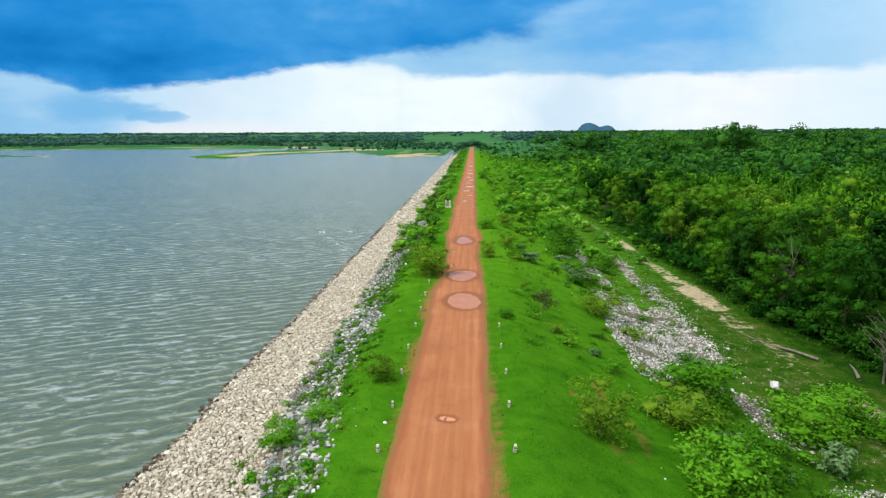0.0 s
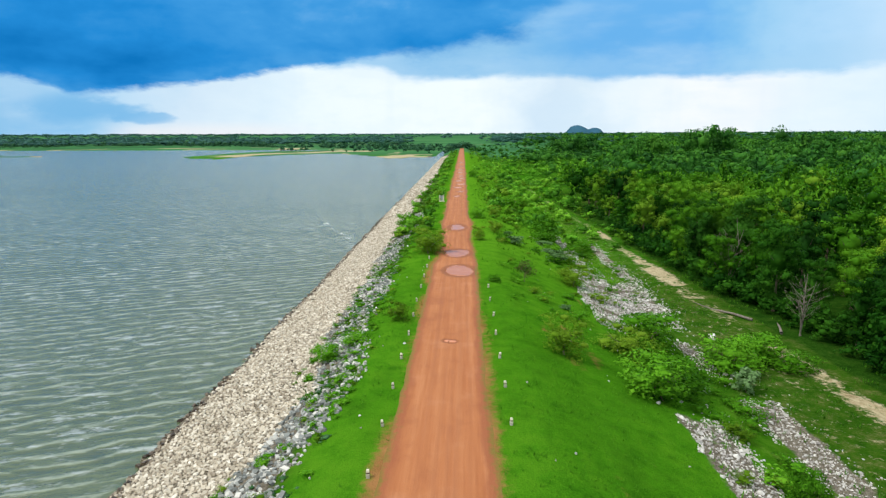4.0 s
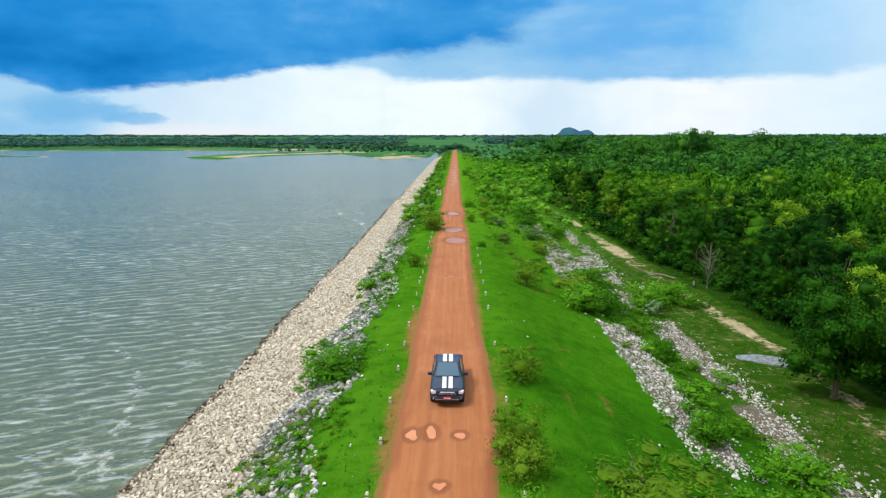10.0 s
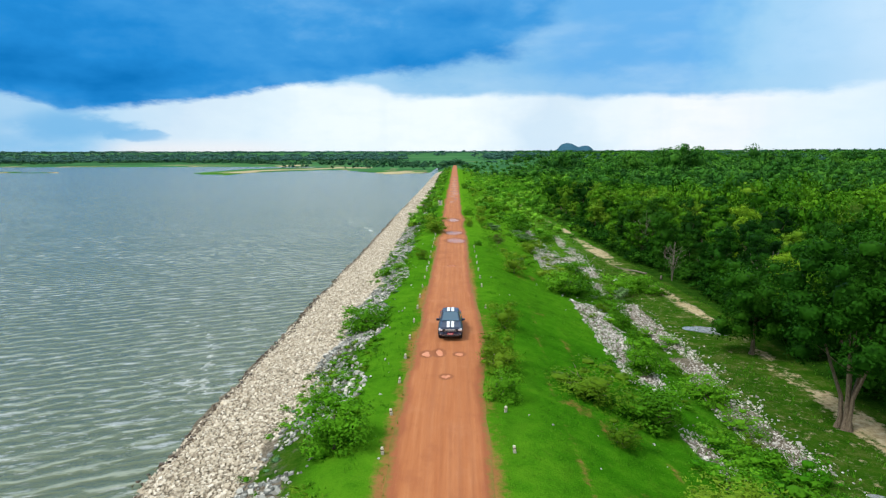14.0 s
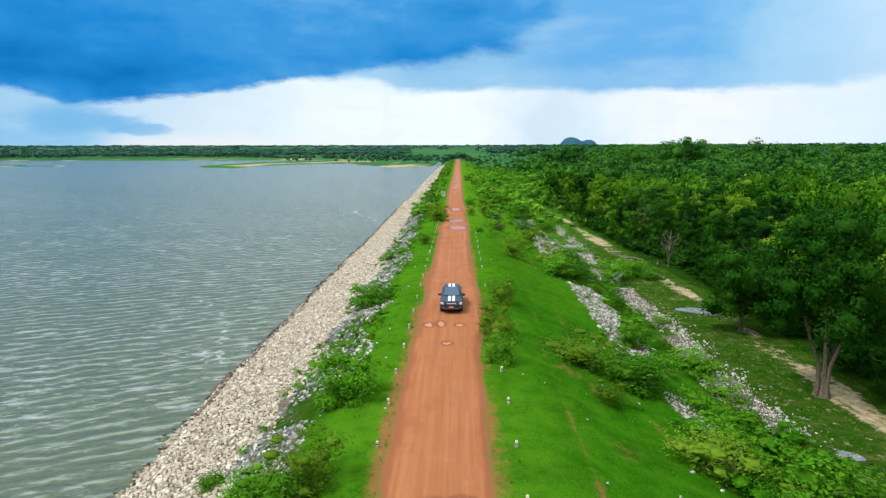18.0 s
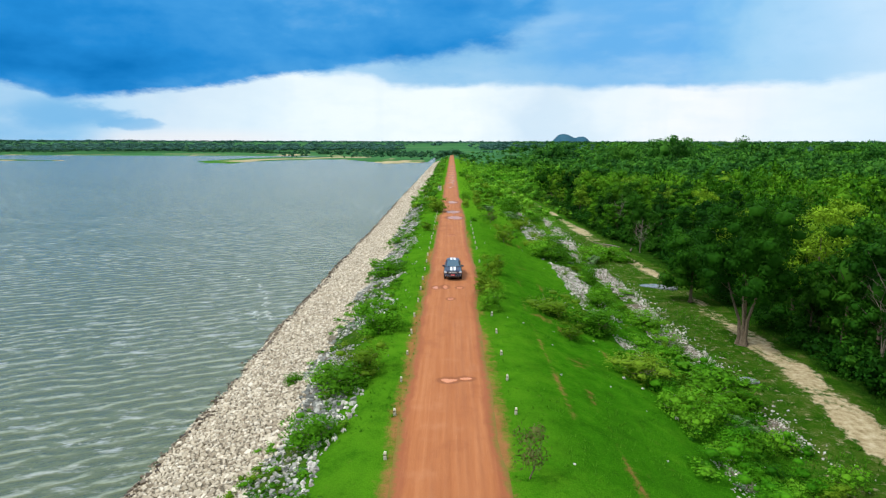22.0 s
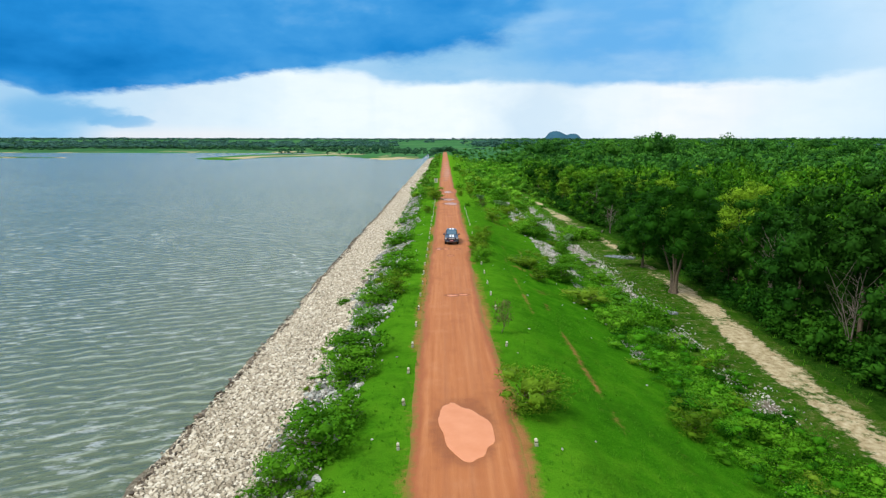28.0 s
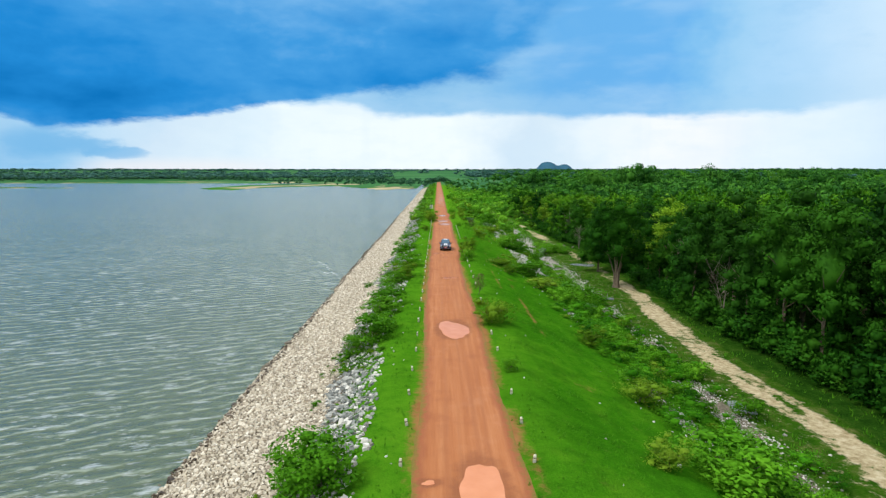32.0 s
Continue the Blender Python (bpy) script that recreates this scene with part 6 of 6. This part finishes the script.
def wheel_bm(r0, r1, w, seg=28):
    """A ring round the x axis with a rounded tread."""
    prof = [(-w / 2, r0), (-w / 2, r1 - 0.04), (-w / 2 + 0.04, r1), (w / 2 - 0.04, r1), (w / 2, r1 - 0.04), (w / 2, r0)]
    bm = bmesh.new()
    rings = [[bm.verts.new((x, r * math.cos(math.tau * i / seg), r * math.sin(math.tau * i / seg))) for x, r in prof] for i in range(seg)]
    for i in range(seg):
        a, b = rings[i], rings[(i + 1) % seg]
        for j in range(len(prof)):
            k = (j + 1) % len(prof)
            bm.faces.new((a[j], a[k], b[k], b[j]))
    return bm


def make_truck(x, y):
    top = new("pickup_truck")
    # the nose points to -y; y = 0 at the middle of the wheelbase

    def lower(w, zt, zb=0.42):
        return [(w * 0.90, zb), (w * 0.97, zb + 0.12), (w, zb + 0.32), (w * 0.985, zt - 0.12), (w * 0.90, zt), (w * 0.45, zt + 0.012)]

    part("body", loft([(-2.52, [(0.62, 0.5), (0.7, 0.58), (0.74, 0.76), (0.72, 0.92), (0.66, 0.98), (0.35, 0.99)]), (-2.40, lower(0.88, 1.03)), (-2.05, lower(0.925, 1.07)),
                       (-1.1, lower(0.935, 1.11)), (-0.6, lower(0.93, 1.13)), (0.95, lower(0.93, 1.13)), (2.68, lower(0.92, 1.10)), (2.74, lower(0.89, 1.06))], 0.025), PAINT, top, "dark blue-grey metallic body")
    part("bonnet", loft([(-2.34, [(0.70, 1.0), (0.72, 1.045), (0.62, 1.065), (0.3, 1.07)]), (-1.7, [(0.78, 1.02), (0.80, 1.10), (0.66, 1.135), (0.3, 1.14)]),
                         (-1.02, [(0.80, 1.05), (0.82, 1.145), (0.68, 1.185), (0.3, 1.19)])], 0.015), PAINT, top)
    part("cab", loft([(-0.98, [(0.80, 1.10), (0.80, 1.13), (0.74, 1.15), (0.4, 1.16)]), (-0.22, [(0.83, 1.10), (0.80, 1.35), (0.63, 1.76), (0.36, 1.79)]),
                      (0.3, [(0.84, 1.10), (0.81, 1.38), (0.65, 1.80), (0.36, 1.835)]), (0.95, [(0.84, 1.10), (0.81, 1.36), (0.64, 1.78), (0.36, 1.81)]), (1.2, [(0.82, 1.10), (0.78, 1.2), (0.66, 1.45), (0.36, 1.47)])], 0.02), PAINT, top)
    part("windscreen", quad_panel([(-0.68, -0.95, 1.215), (0.68, -0.95, 1.215), (0.55, -0.29, 1.775), (-0.55, -0.29, 1.775)], 0.016), GLASS, top, "windscreen mirroring the sky, with sky blue in its colour")
    for s in (-1, 1):
        part("side_window", quad_panel([(s * 0.838, -0.5, 1.2), (s * 0.838, 0.25, 1.2), (s * 0.70, 0.2, 1.7), (s * 0.69, -0.15, 1.68)][::s]), GLASS, top, "side window with sky blue in its colour")
        part("side_window", quad_panel([(s * 0.842, 0.33, 1.2), (s * 0.838, 0.93, 1.2), (s * 0.70, 0.85, 1.69), (s * 0.705, 0.3, 1.71)][::s]), GLASS, top, "side window with sky blue in its colour")
        for (y0, z0), (y1, z1) in (((-2.33, 1.082), (-1.7, 1.152)), ((-1.7, 1.152), (-1.03, 1.202))):
            part("stripe", quad_panel([(s * 0.06, y0, z0), (s * 0.29, y0, z0), (s * 0.29, y1, z1), (s * 0.06, y1, z1)][::s], 0.008), STRIPE, top, "white racing stripe on the bonnet")
        part("stripe", quad_panel([(s * 0.06, -0.22, 1.806), (s * 0.29, -0.22, 1.806), (s * 0.29, 0.3, 1.85), (s * 0.06, 0.3, 1.85)][::s], 0.006), STRIPE, top, "white racing stripe on the roof")
        part("stripe", quad_panel([(s * 0.06, 0.3, 1.85), (s * 0.29, 0.3, 1.85), (s * 0.29, 0.95, 1.828), (s * 0.06, 0.95, 1.828)][::s], 0.006), STRIPE, top, "white racing stripe on the roof")
        lamp = part("headlamp", loft([(-2.50, [(0.11, 0.83), (0.13, 0.86), (0.13, 0.96), (0.09, 0.98)]), (-2.30, [(0.15, 0.83), (0.17, 0.86), (0.17, 0.98), (0.12, 1.0)])], 0.01), LAMPGLASS, top, "white C-shaped headlamp")
        lamp.location = (s * 0.755, -0.035, 0.0)
        part("fog_lamp", block(bmesh.new(), (0.2, 0.06, 0.12), (s * 0.68, -2.50, 0.57), 0.02), LAMPGLASS, top)
        part("wing_mirror", block(bmesh.new(), (0.24, 0.14, 0.19), (s * 1.04, -0.62, 1.22), 0.04), PAINT, top)
        part("mirror_arm", block(bmesh.new(), (0.14, 0.06, 0.05), (s * 0.9, -0.62, 1.16), 0.015), BLACK, top)
        part("running_board", block(bmesh.new(), (0.16, 2.0, 0.06), (s * 0.93, 0.15, 0.40), 0.02), BLACK, top)
        part("door_handle", block(bmesh.new(), (0.04, 0.2, 0.04), (s * 0.93, 0.2, 1.02), 0.01), BLACK, top)
        part("tail_lamp", block(bmesh.new(), (0.12, 0.06, 0.36), (s * 0.86, 2.73, 0.9), 0.02), RED, top)
        for wy in (-1.63, 1.62):
            w = part("wheel", wheel_bm(0.24, 0.4, 0.27), RUBBER, top, "muddy black tyre")
            w.location = (s * 0.82, wy, 0.4)
            rim = bmesh.new()
            bmesh.ops.create_cone(rim, cap_ends=True, segments=24, radius1=0.245, radius2=0.2, depth=0.16, matrix=Matrix.Rotation(math.pi / 2, 4, "Y"))
            part("rim", rim, ALLOY, w, "dark alloy rim")
            arch = wheel_bm(0.41, 0.47, 0.12)
            bmesh.ops.delete(arch, geom=[v for v in arch.verts if v.co.z < -0.05], context="VERTS")
            a = part("wheel_arch", arch, BLACK, top)
            a.location = (s * 0.91, wy, 0.41)
    part("grille", block(bmesh.new(), (1.18, 0.1, 0.27), (0, -2.505, 0.865), 0.04), BLACK, top)
    part("grille_bar", block(bmesh.new(), (0.78, 0.02, 0.06), (0, -2.562, 0.925), 0.008), STRIPE, top, "pale bar across the grille")
    for z in (0.79, 0.85):
        part("grille_slat", block(bmesh.new(), (1.0, 0.02, 0.018), (0, -2.56, z), 0.006), SKID, top)
    part("front_bumper", loft([(-2.62, [(0.5, 0.46), (0.62, 0.5), (0.64, 0.62), (0.55, 0.7), (0.3, 0.71)]), (-2.4, [(0.8, 0.42), (0.9, 0.48), (0.92, 0.66), (0.86, 0.74), (0.4, 0.75)])], 0.02), PAINT, top)
    part("skid_plate", block(bmesh.new(), (0.95, 0.12, 0.1), (0, -2.56, 0.42), 0.02), BLACK, top)
    part("bumper_intake", block(bmesh.new(), (1.1, 0.04, 0.1), (0, -2.615, 0.48), 0.02), BLACK, top)
    part("bumper_trim", block(bmesh.new(), (1.3, 0.05, 0.05), (0, -2.605, 0.53), 0.015), SKID, top)
    part("number_plate", block(bmesh.new(), (0.46, 0.02, 0.15), (0, -2.645, 0.63), 0.006), RED, top, "red number plate")
    part("plate_bar", block(bmesh.new(), (0.34, 0.008, 0.05), (0, -2.658, 0.63), 0.002), STRIPE, top, "pale bar of lettering")
    part("wiper", block(bmesh.new(), (0.6, 0.03, 0.02), (0.25, -0.93, 1.2), 0.005), BLACK, top)
    part("bed_cover", block(bmesh.new(), (1.62, 1.42, 0.06), (0, 1.98, 1.12), 0.02), BLACK, top, "black roller cover over the bed")
    part("roll_bar", loft([(1.22, [(0.78, 1.12), (0.80, 1.13), (0.66, 1.52), (0.3, 1.56)]), (1.32, [(0.78, 1.12), (0.80, 1.13), (0.66, 1.50), (0.3, 1.54)])], 0.01), BLACK, top)
    part("underbody", block(bmesh.new(), (1.5, 4.6, 0.2), (0, 0.05, 0.42), 0.03), BLACK, top)
    top.location = (x, y, 0.03)
    tagged(top, "dark blue-grey pickup truck with two white stripes on the red road", "pickup truck")


make_posts()
make_gauge()
make_truck(-0.03, 16.3)
